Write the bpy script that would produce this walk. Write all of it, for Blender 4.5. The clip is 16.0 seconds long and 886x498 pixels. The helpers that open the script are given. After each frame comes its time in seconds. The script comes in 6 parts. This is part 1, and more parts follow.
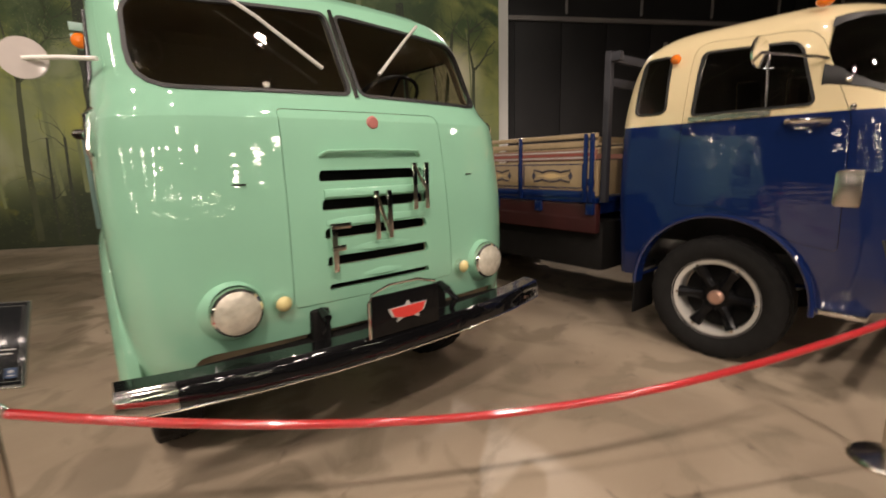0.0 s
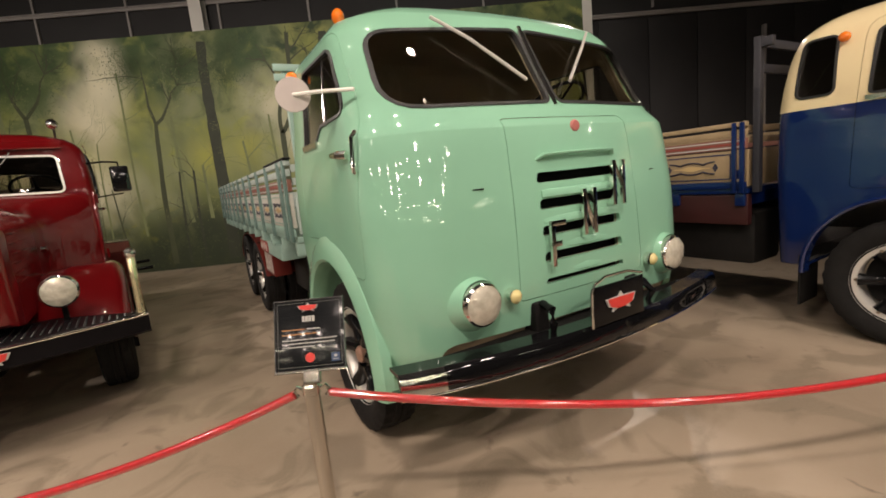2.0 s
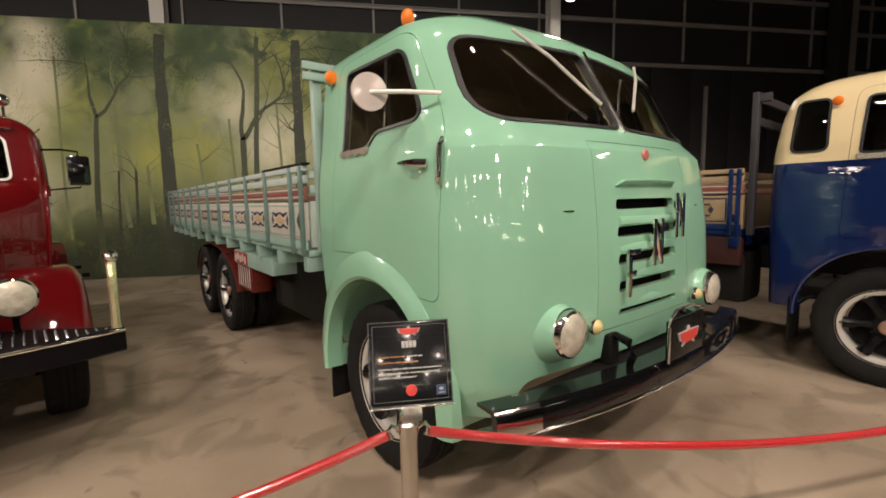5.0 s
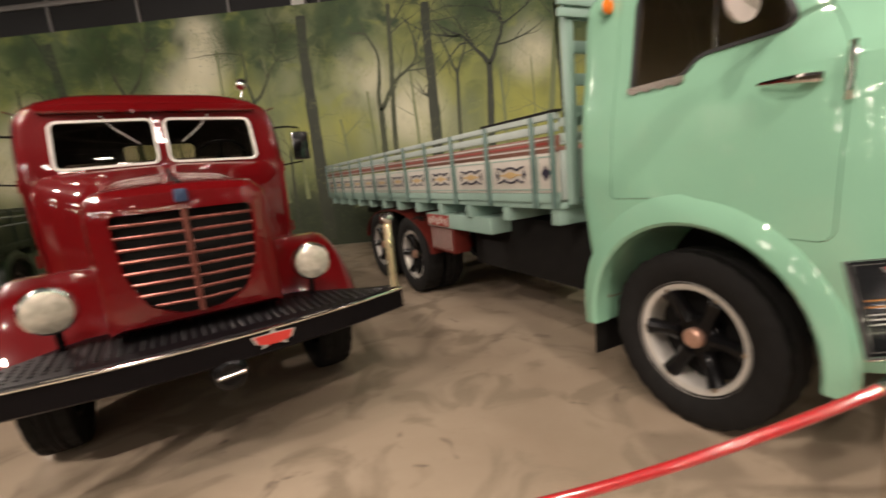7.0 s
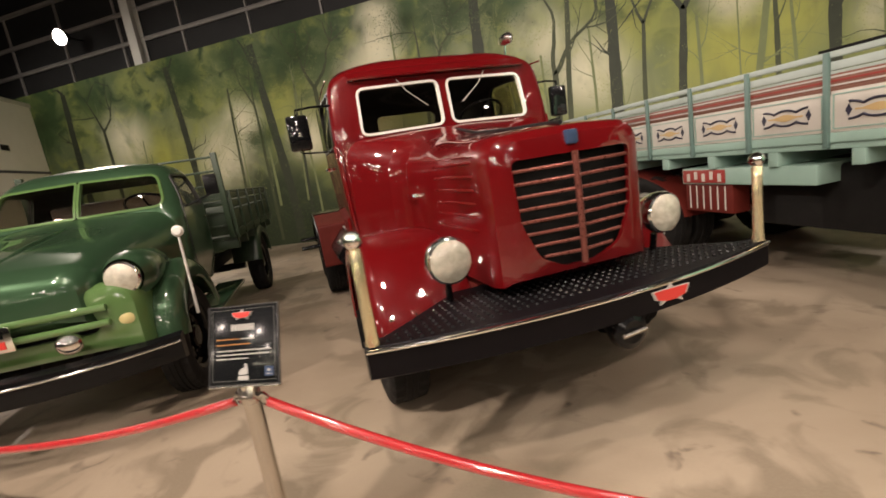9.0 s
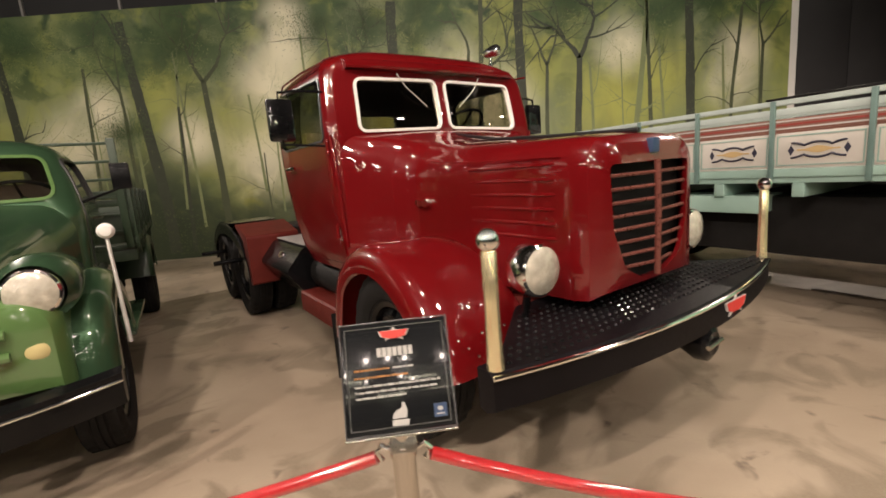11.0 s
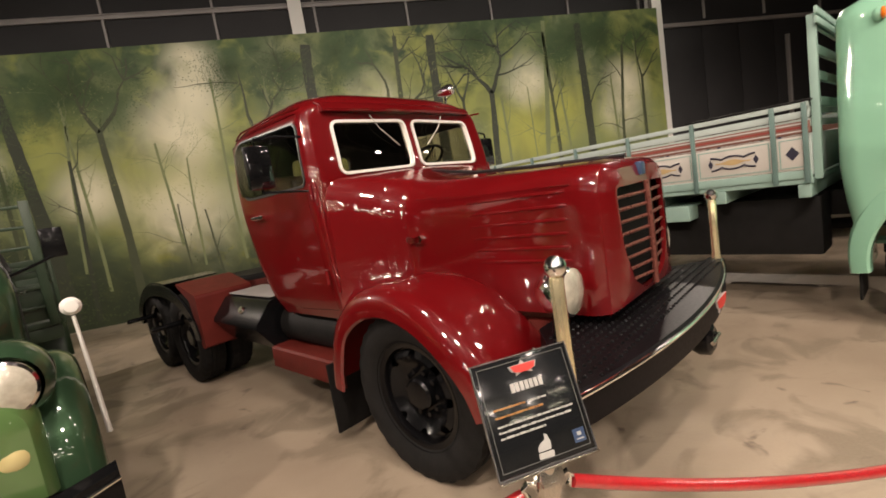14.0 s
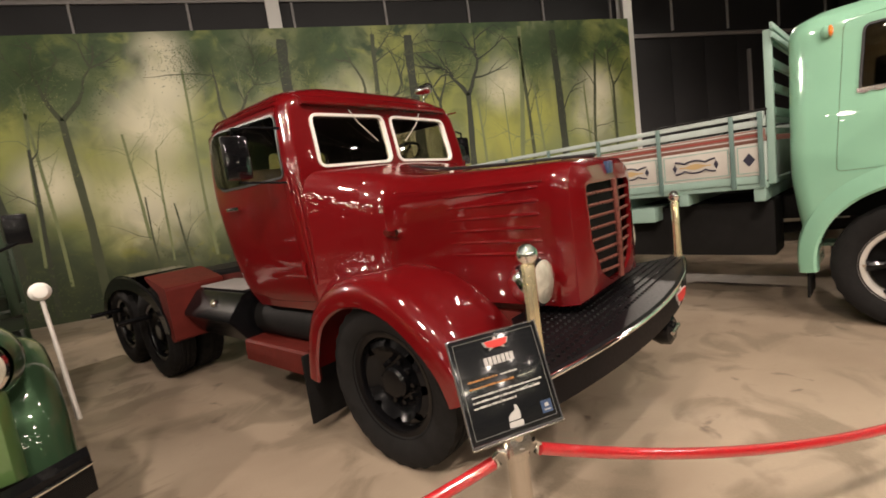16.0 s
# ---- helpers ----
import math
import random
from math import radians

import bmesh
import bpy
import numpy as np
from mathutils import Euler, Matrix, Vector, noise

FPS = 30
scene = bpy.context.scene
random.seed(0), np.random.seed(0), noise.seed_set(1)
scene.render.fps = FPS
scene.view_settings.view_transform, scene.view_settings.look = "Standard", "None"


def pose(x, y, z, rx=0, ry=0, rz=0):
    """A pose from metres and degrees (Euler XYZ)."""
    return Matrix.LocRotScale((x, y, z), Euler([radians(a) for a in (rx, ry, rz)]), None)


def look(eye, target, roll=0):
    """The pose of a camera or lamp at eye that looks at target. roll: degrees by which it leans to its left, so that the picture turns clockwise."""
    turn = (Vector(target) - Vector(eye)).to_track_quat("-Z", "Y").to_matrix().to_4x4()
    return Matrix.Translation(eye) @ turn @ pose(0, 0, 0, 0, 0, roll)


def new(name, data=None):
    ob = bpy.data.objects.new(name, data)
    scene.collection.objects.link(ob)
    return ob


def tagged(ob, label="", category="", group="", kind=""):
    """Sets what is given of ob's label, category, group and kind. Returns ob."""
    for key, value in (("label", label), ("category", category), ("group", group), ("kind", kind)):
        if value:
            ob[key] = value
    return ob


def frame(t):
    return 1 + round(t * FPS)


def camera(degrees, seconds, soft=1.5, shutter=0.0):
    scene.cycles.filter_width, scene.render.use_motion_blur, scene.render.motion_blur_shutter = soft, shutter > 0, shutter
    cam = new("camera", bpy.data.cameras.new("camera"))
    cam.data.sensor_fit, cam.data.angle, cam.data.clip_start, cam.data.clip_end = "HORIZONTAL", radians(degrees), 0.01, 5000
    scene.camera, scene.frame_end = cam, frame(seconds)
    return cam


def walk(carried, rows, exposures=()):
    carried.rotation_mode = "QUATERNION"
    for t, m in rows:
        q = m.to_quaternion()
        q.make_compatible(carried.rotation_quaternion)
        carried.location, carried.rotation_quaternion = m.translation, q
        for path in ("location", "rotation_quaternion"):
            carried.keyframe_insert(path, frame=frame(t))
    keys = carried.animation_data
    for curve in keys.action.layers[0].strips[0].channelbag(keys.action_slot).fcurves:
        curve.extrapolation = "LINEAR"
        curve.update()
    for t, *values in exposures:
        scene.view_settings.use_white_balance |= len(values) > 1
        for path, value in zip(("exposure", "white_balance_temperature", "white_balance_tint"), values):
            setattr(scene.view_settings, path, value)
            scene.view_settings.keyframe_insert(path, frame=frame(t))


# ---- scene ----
cam = camera(89.8, 16.0, soft=1.7, shutter=0.5)
PATH = [
    (0, (0.22, -0.078, 1.693), (0.564, 1.855, 1.313), -1.6),
    (0.5, (0.037, -0.25, 1.698), (0.34, 1.673, 1.24), -5.9),
    (1, (-0.215, -0.311, 1.672), (0.161, 1.612, 1.27), -6.1),
    (1.5, (-0.439, -0.252, 1.682), (-0.319, 1.705, 1.287), -7.1),
    (2, (-0.61, -0.152, 1.698), (-0.54, 1.822, 1.381), -5.7),
    (2.5, (-0.752, -0.182, 1.719), (-0.331, 1.742, 1.371), -1.9),
    (3, (-0.873, -0.217, 1.706), (-0.269, 1.659, 1.366), -1.3),
    (3.5, (-0.946, -0.18, 1.703), (-0.484, 1.757, 1.512), 0.6),
    (4, (-1.046, -0.038, 1.687), (-0.742, 1.932, 1.519), -2.3),
    (4.2, (-1.087, 0.022, 1.684), (-0.798, 1.993, 1.505), -1.9),
    (6.3, (-1.896, 0.309, 1.692), (-1.375, 2.225, 1.454), 0.3),
    (6.5, (-2.026, 0.367, 1.673), (-1.722, 2.332, 1.462), -1.6),
    (7, (-2.495, 0.364, 1.649), (-2.548, 2.332, 1.297), -5.8),
    (7.5, (-2.905, 0.386, 1.614), (-3.326, 2.315, 1.295), -5.9),
    (8, (-3.299, 0.478, 1.633), (-3.869, 2.37, 1.319), -6.7),
    (8.5, (-3.68, 0.423, 1.625), (-4.24, 2.309, 1.268), -7.7),
    (9, (-4.05, 0.405, 1.621), (-4.596, 2.292, 1.246), -9.1),
    (9.5, (-4.388, 0.471, 1.627), (-4.842, 2.397, 1.332), -10.4),
    (10, (-4.653, 0.499, 1.596), (-4.886, 2.456, 1.258), -6.5),
    (10.2, (-4.769, 0.488, 1.596), (-4.888, 2.457, 1.264), -6.4),
    (12.3, (-5.513, 0.796, 1.63), (-5.323, 2.749, 1.242), -3.8),
    (12.5, (-5.543, 0.795, 1.619), (-5.265, 2.73, 1.196), -4.4),
    (13, (-5.534, 0.72, 1.662), (-5.04, 2.644, 1.427), -5.0),
    (13.5, (-5.582, 0.685, 1.661), (-5.211, 2.634, 1.409), -9.4),
    (14, (-5.696, 0.645, 1.686), (-5.252, 2.58, 1.442), -9.2),
    (14.5, (-5.726, 0.667, 1.662), (-5.176, 2.573, 1.404), -6.8),
    (15, (-5.723, 0.671, 1.649), (-5.016, 2.515, 1.333), -6.5),
    (15.5, (-5.737, 0.617, 1.642), (-5.091, 2.489, 1.367), -7.6),
    (16, (-5.738, 0.571, 1.642), (-5.182, 2.476, 1.388), -7.9),
]
walk(cam, [(t, look(eye, target, roll)) for t, eye, target, roll in PATH],
     exposures=((0.0, 0.1), (4.2, 0.1), (6.3, 0.15), (7.0, 0.26), (8.0, 0.42), (9.0, 0.5), (16.0, 0.5)))

# ---- exposure, world and lamps ----
world = bpy.data.worlds.new("dark_hall")
scene.world = world
world.use_nodes = True
world.node_tree.nodes["Background"].inputs[0].default_value = (1.0, 0.86, 0.7, 1)
world.node_tree.nodes["Background"].inputs[1].default_value = 0.012


def hall_lamp(eye, target, watts, size=0.16, colour=(1.0, 0.835, 0.725), cone=95, blend=0.6):
    lamp = bpy.data.lights.new("hall_lamp", "SPOT")
    lamp.energy, lamp.shadow_soft_size, lamp.color = watts, size, colour
    lamp.spot_size, lamp.spot_blend = radians(cone), blend
    ob = new("hall_lamp", lamp)
    ob.matrix_world = look(eye, target)
    return ob


# spots under the roof above the visitors' aisle
for lx in (-9.8, -6.6, -3.4, -0.2, 3.0, 6.2):
    if lx > -2:
        hall_lamp((lx, -2.6, 6.5), (lx, 3.8, 1.2), 880, 0.15, cone=66)
    else:
        hall_lamp((lx, -1.4, 6.4), (lx, 3.8, 0.6), 500 if lx > -4 else 780, 0.15, cone=120)
for lx in (-8.2, -5.0, -1.8, 1.4, 4.6):
    hall_lamp((lx, 1.6, 7.4), (lx, 4.4, 0.4), 150 if lx == -1.8 else 230, 0.12, cone=125)
# more spots over the far side of the hall, behind the visitors
for lx, ly, lz in ((-11.5, -9.0, 5.4), (-7.3, -8.0, 5.0), (-4.1, -9.6, 5.6), (-1.0, -8.4, 5.0), (2.4, -9.2, 5.5), (6.4, -8.2, 5.2), (-9.0, -17.0, 5.6), (-2.6, -16.0, 5.2), (4.4, -17.0, 5.6)):
    hall_lamp((lx, ly, lz), (lx * 0.8, 3.0, 0.8), 80, 0.22, cone=80)
for k in (0, 2, 3, 6, 7, 10, 12, 15, 17):
    lx, ly, lz = -12.5 + 1.15 * k, -4.2 - 1.9 * (k * 7 % 5), 4.2 + 0.45 * (k * 3 % 4)
    hall_lamp((lx, ly, lz), (lx * 0.9 - 0.3, 3.4, 1.0), 66, 0.2, cone=90)
for lx, ly, lz in ((-15.5, -3.0, 4.6), (-18.0, -6.5, 4.0), (-14.0, -6.0, 5.2), (-21.0, -4.0, 5.6), (-19.0, -9.5, 3.6)):
    hall_lamp((lx, ly, lz), (3.6, 3.6, 1.2), 55, 0.22, cone=60)
for lx, ly, lz in ((5.0, 1.3, 6.0), (7.9, 2.6, 6.0), (4.6, -0.65, 6.0), (11.0, 1.0, 5.6)):
    hall_lamp((lx, ly, lz), (-4.8, 4.2, 1.6), 60, 0.11, cone=60)
# spots further in that wash the painted wall and the truck roofs
for lx in (-19.0, -14.6, -10.2, -5.8, -1.9, 1.9):
    hall_lamp((lx, 5.6, 7.6), (lx, 11.4, 3.6), 205 if -12 < lx < -2 else 290, 0.08, colour=(1.0, 0.92, 0.8), cone=76, blend=0.8)
# floods fixed high on the rear wall
hall_lamp((4.35, 11.25, 7.0), (1.2, 1.0, 0.0), 700, 0.07, cone=54, blend=0.3)
hall_lamp((-18.0, 11.25, 7.05), (-7.0, 2.5, 0.0), 2400, 0.07, cone=62, blend=0.4)

# ---- materials ----


def nodes_of(m):
    return m.node_tree.nodes, m.node_tree.links, m.node_tree.nodes["Principled BSDF"]


def base_mat(name, colour, rough=0.5, metal=0.0, coat=0.0):
    m = bpy.data.materials.new(name)
    m.use_nodes = True
    b = m.node_tree.nodes["Principled BSDF"]
    b.inputs["Base Color"].default_value = (*colour, 1)
    b.inputs["Roughness"].default_value = rough
    b.inputs["Metallic"].default_value = metal
    b.inputs["Coat Weight"].default_value = coat
    b.inputs["Coat Roughness"].default_value = 0.04
    return m


def varied(name, colour, rough=0.5, metal=0.0, coat=0.0, scale=6.0, amount=0.25, bump=0.0, fine=60.0):
    """A surface with soft blotches, fine grain and uneven gloss."""
    m = base_mat(name, colour, rough, metal, coat)
    n, l, b = nodes_of(m)
    co = n.new("ShaderNodeTexCoord")
    big, small = n.new("ShaderNodeTexNoise"), n.new("ShaderNodeTexNoise")
    big.inputs["Scale"].default_value, big.inputs["Detail"].default_value = scale, 5
    small.inputs["Scale"].default_value, small.inputs["Detail"].default_value = fine, 4
    l.new(co.outputs["Object"], big.inputs["Vector"]), l.new(co.outputs["Object"], small.inputs["Vector"])
    mix = n.new("ShaderNodeMix")
    mix.data_type = "RGBA"
    mix.inputs["A"].default_value = (*[c * (1 - amount) for c in colour], 1)
    mix.inputs["B"].default_value = (*[min(1, c * (1 + amount)) for c in colour], 1)
    l.new(big.outputs["Fac"], mix.inputs["Factor"])
    l.new(mix.outputs["Result"], b.inputs["Base Color"])
    ramp = n.new("ShaderNodeMapRange")
    ramp.inputs["To Min"].default_value, ramp.inputs["To Max"].default_value = rough * 0.8, min(1, rough * 1.25)
    l.new(small.outputs["Fac"], ramp.inputs["Value"])
    l.new(ramp.outputs["Result"], b.inputs["Roughness"])
    if bump:
        bp = n.new("ShaderNodeBump")
        bp.inputs["Strength"].default_value, bp.inputs["Distance"].default_value = bump, 0.01
        l.new(small.outputs["Fac"], bp.inputs["Height"])
        l.new(bp.outputs["Normal"], b.inputs["Normal"])
    return m


def paint(name, colour, rough=0.3, wave=0.11):
    """Old glossy enamel over hand-beaten sheet: slightly wavy clear gloss."""
    m = varied(name, colour, rough, 0.0, 1.0, 2.5, 0.07, 0, 3)
    n, l, b = nodes_of(m)
    co, no, bp = n.new("ShaderNodeTexCoord"), n.new("ShaderNodeTexNoise"), n.new("ShaderNodeBump")
    no.inputs["Scale"].default_value, no.inputs["Detail"].default_value = 4.0, 3.5
    mp = n.new("ShaderNodeMapping")
    mp.inputs["Scale"].default_value = (1.0, 0.45, 2.2)
    bp.inputs["Strength"].default_value, bp.inputs["Distance"].default_value = wave, 0.02
    l.new(co.outputs["Object"], mp.inputs["Vector"]), l.new(mp.outputs["Vector"], no.inputs["Vector"])
    l.new(no.outputs["Fac"], bp.inputs["Height"])
    l.new(bp.outputs["Normal"], b.inputs["Coat Normal"])
    b.inputs["Specular IOR Level"].default_value = 0.08
    b.inputs["Coat IOR"].default_value = 1.75
    b.inputs["Coat Roughness"].default_value = 0.03
    return m


MINT = paint("mint_enamel", (0.255, 0.50, 0.345), 0.4, 0.15)
MINT_DULL = varied("mint_bed_paint", (0.25, 0.37, 0.315), 0.45, scale=4, amount=0.15)
MINT_GREY = varied("mint_slat_paint", (0.36, 0.42, 0.39), 0.5, scale=5, amount=0.2)
MINT_POST = varied("mint_post_paint", (0.115, 0.185, 0.165), 0.45, scale=6, amount=0.2)
RED = paint("dark_red_enamel", (0.130, 0.0034, 0.0048), 0.3, 0.24)
BLUE = paint("navy_enamel", (0.004, 0.015, 0.080), 0.4, 0.3)
CREAM = paint("cream_enamel", (0.72, 0.60, 0.36))
GREEN = paint("moss_green_enamel", (0.042, 0.090, 0.045), 0.34)
GREEN.node_tree.nodes["Principled BSDF"].inputs["Metallic"].default_value = 0.35
GREEN_LIGHT = paint("apple_green_enamel", (0.10, 0.185, 0.06), 0.28)
GREEN_BED = varied("green_bed_paint", (0.022, 0.042, 0.020), 0.4)
BLACK = varied("gloss_black", (0.005, 0.005, 0.0055), 0.24, coat=0.15, scale=8, amount=0.3)
GLOSS_BLACK = paint("polished_black", (0.004, 0.004, 0.0045), 0.3, 0.2)
# also colours added pieces that stand in for shade in gaps and recesses
DARK = varied("dull_black_steel_and_shade", (0.009, 0.0085, 0.008), 0.65, scale=10, amount=0.4)
RUBBER = varied("tyre_rubber", (0.013, 0.0125, 0.012), 0.75, scale=14, amount=0.35, bump=0.15, fine=90)
for _m in (DARK, RUBBER, BLACK):
    _m.node_tree.nodes["Principled BSDF"].inputs["Specular IOR Level"].default_value = 0.16
TREAD = varied("black_tread_plate", (0.006, 0.005, 0.006), 0.42, scale=9, amount=0.3)
TREAD.node_tree.nodes["Principled BSDF"].inputs["Specular IOR Level"].default_value = 0.12
FRAME_DARK = base_mat("dark_clear_edge", (0.10, 0.10, 0.10), 0.2, 0.3)
BADGE_ROSE = base_mat("worn_badge_enamel", (0.42, 0.15, 0.13), 0.35)
GASKET = base_mat("window_rubber", (0.012, 0.012, 0.012), 0.45)
CHROME = varied("chrome", (0.86, 0.84, 0.80), 0.10, 1.0, scale=4, amount=0.04, fine=6)
STEEL = varied("brushed_steel", (0.62, 0.58, 0.52), 0.24, 1.0, scale=4, amount=0.05, fine=5)
SILVER = varied("silver_rim_paint", (0.62, 0.60, 0.55), 0.32, 0.35, scale=10, amount=0.12)
GOLD = varied("brass", (0.95, 0.82, 0.50), 0.2, 0.8, 0.6, scale=9, amount=0.08, fine=8)
COPPER = varied("copper_hub", (0.22, 0.075, 0.058), 0.28, 0.5, scale=14, amount=0.25)
HUB_COPPER = varied("copper_hub_paint", (0.50, 0.30, 0.22), 0.35, 0.5, scale=14, amount=0.25)
# chassis paint, also put on red tractor parts that should look shaded
CHASSIS_SHADE_RED = varied("chassis_and_shade_red", (0.10, 0.014, 0.010), 0.5, scale=8, amount=0.3)
CHASSIS_SHADE_RED.node_tree.nodes["Principled BSDF"].inputs["Specular IOR Level"].default_value = 0.2
MAROON = varied("dark_maroon", (0.035, 0.007, 0.007), 0.5, scale=8, amount=0.3)
WHITE = varied("white_paint", (0.78, 0.76, 0.70), 0.4, scale=5, amount=0.06)
PANEL_CREAM = varied("cream_board", (0.51, 0.485, 0.43), 0.45, scale=8, amount=0.1)
ORANGE = base_mat("amber_lens", (0.75, 0.17, 0.01), 0.15, coat=0.5)
YELLOW = base_mat("yellow_lens", (0.62, 0.53, 0.24), 0.2, coat=0.5)
LENS = varied("ribbed_lens", (0.56, 0.53, 0.43), 0.2, 0.15, 1.0, scale=22, amount=0.5, bump=0.6, fine=34)
LEATHER = varied("brown_seat", (0.085, 0.052, 0.03), 0.5)
LINING_DARK = varied("black_lining", (0.035, 0.032, 0.03), 0.7)
TRIM_GREY = varied("brown_lining", (0.20, 0.165, 0.11), 0.7)
STRIPE_RED = base_mat("stripe_red", (0.26, 0.03, 0.025), 0.45)
STRIPE_DARK = base_mat("stripe_dark", (0.03, 0.03, 0.05), 0.4)
STRIPE_GOLD = base_mat("stripe_gold", (0.50, 0.36, 0.17), 0.4)
BOARD_BUFF = varied("buff_board", (0.29, 0.215, 0.12), 0.5, scale=9, amount=0.2)
RACK_GREY = varied("grey_rack_paint", (0.022, 0.022, 0.028), 0.5, scale=6, amount=0.2)
STRIPE_BROWN = varied("stripe_brown", (0.20, 0.085, 0.06), 0.45, scale=6, amount=0.2)
LOGO_RED = base_mat("badge_red", (0.62, 0.05, 0.04), 0.35)
SIGN_BLACK = varied("sign_board", (0.010, 0.011, 0.012), 0.16, coat=0.7, scale=3, amount=0.2)
SIGN_WHITE = base_mat("sign_print", (0.45, 0.44, 0.41), 0.35)
SIGN_GREY = base_mat("sign_border_print", (0.12, 0.12, 0.11), 0.35)
SIGN_ORANGE = base_mat("sign_orange", (0.40, 0.18, 0.05), 0.35)
SIGN_BLUE = base_mat("sign_blue", (0.035, 0.062, 0.125), 0.35)
VELVET = varied("red_rope_fabric", (0.47, 0.003, 0.007), 0.5, coat=1.0, scale=40, amount=0.3, bump=0.12, fine=160)
VELVET.node_tree.nodes["Principled BSDF"].inputs["Sheen Weight"].default_value = 0.05
VELVET.node_tree.nodes["Principled BSDF"].inputs["Coat Roughness"].default_value = 0.09
VELVET.node_tree.nodes["Principled BSDF"].inputs["Coat IOR"].default_value = 2.1
CHARCOAL = varied("charcoal_cladding", (0.021, 0.020, 0.021), 0.7, scale=1.5, amount=0.3)
GIRDER = varied("grey_girder", (0.30, 0.28, 0.27), 0.6, scale=3, amount=0.2)
PALE_STEEL = varied("white_column", (0.70, 0.68, 0.64), 0.5, scale=2, amount=0.08)

GLASS = bpy.data.materials.new("window_glass")
GLASS.use_nodes = True
_n, _l, _b = nodes_of(GLASS)
_b.inputs["Base Color"].default_value = (0.62, 0.60, 0.53, 1)
_b.inputs["Transmission Weight"].default_value = 1.0
_b.inputs["Roughness"].default_value = 0.01
_b.inputs["IOR"].default_value = 1.5

LAMP_GLOW = bpy.data.materials.new("lamp_glow")
LAMP_GLOW.use_nodes = True
_n, _l, _b = nodes_of(LAMP_GLOW)
_b.inputs["Emission Color"].default_value = (1.0, 0.9, 0.75, 1)
_b.inputs["Emission Strength"].default_value = 160


def floor_material():
    """Worn polished concrete: pale patches, dark tyre and oil stains, dull and shiny areas."""
    m = base_mat("polished_concrete", (0.4, 0.34, 0.27), 0.4)
    n, l, b = nodes_of(m)
    co = n.new("ShaderNodeTexCoord")

    def noise_fac(scale, detail, lo, hi, dist=0.0):
        t, r = n.new("ShaderNodeTexNoise"), n.new("ShaderNodeMapRange")
        t.inputs["Scale"].default_value, t.inputs["Detail"].default_value = scale, detail
        t.inputs["Distortion"].default_value = dist
        r.inputs["From Min"].default_value, r.inputs["From Max"].default_value = lo, hi
        l.new(co.outputs["Object"], t.inputs["Vector"])
        l.new(t.outputs["Fac"], r.inputs["Value"])
        return r.outputs["Result"]

    def blend(fac, a, bcol):
        x = n.new("ShaderNodeMix")
        x.data_type = "RGBA"
        l.new(fac, x.inputs["Factor"])
        for key, v in (("A", a), ("B", bcol)):
            if isinstance(v, tuple):
                x.inputs[key].default_value = (*v, 1)
            else:
                l.new(v, x.inputs[key])
        return x.outputs["Result"]

    cloud = blend(noise_fac(0.55, 6, 0.35, 0.65, 0.6), (0.30, 0.232, 0.165), (0.435, 0.355, 0.262))
    mott = blend(noise_fac(1.9, 8, 0.50, 0.60, 1.0), cloud, (0.245, 0.195, 0.138))
    spots = blend(noise_fac(4.0, 3, 0.66, 0.76, 0.8), mott, (0.13, 0.10, 0.075))
    grain = blend(noise_fac(70, 3, 0.3, 0.8), spots, (0.34, 0.29, 0.22))
    half = n.new("ShaderNodeMix")
    half.data_type = "RGBA"
    half.inputs["Factor"].default_value = 0.35
    l.new(spots, half.inputs["A"]), l.new(grain, half.inputs["B"])
    l.new(half.outputs["Result"], b.inputs["Base Color"])
    r = n.new("ShaderNodeMapRange")
    r.inputs["To Min"].default_value, r.inputs["To Max"].default_value = 0.28, 0.55
    l.new(noise_fac(1.3, 6, 0.3, 0.7), r.inputs["Value"])
    l.new(r.outputs["Result"], b.inputs["Roughness"])
    bp = n.new("ShaderNodeBump")
    bp.inputs["Strength"].default_value, bp.inputs["Distance"].default_value = 0.08, 0.01
    l.new(noise_fac(40, 4, 0.2, 0.8), bp.inputs["Height"])
    l.new(bp.outputs["Normal"], b.inputs["Normal"])
    return m


# centres and sizes of the dark painted tree crowns
CROWNS = ((-10.0, 5.1, 1.0), (-10.9, 4.9, 0.7), (-12.0, 4.6, 0.8), (-12.2, 3.2, 0.5), (-7.4, 5.1, 0.7), (-4.9, 5.2, 0.8), (-12.4, 5.3, 0.8), (-14.2, 5.2, 0.8), (-1.3, 5.4, 0.8), (0.8, 5.1, 0.8), (-6.2, 5.0, 0.6), (-17.6, 5.3, 0.8), (2.0, 5.3, 0.7), (-20.0, 5.0, 1.0))


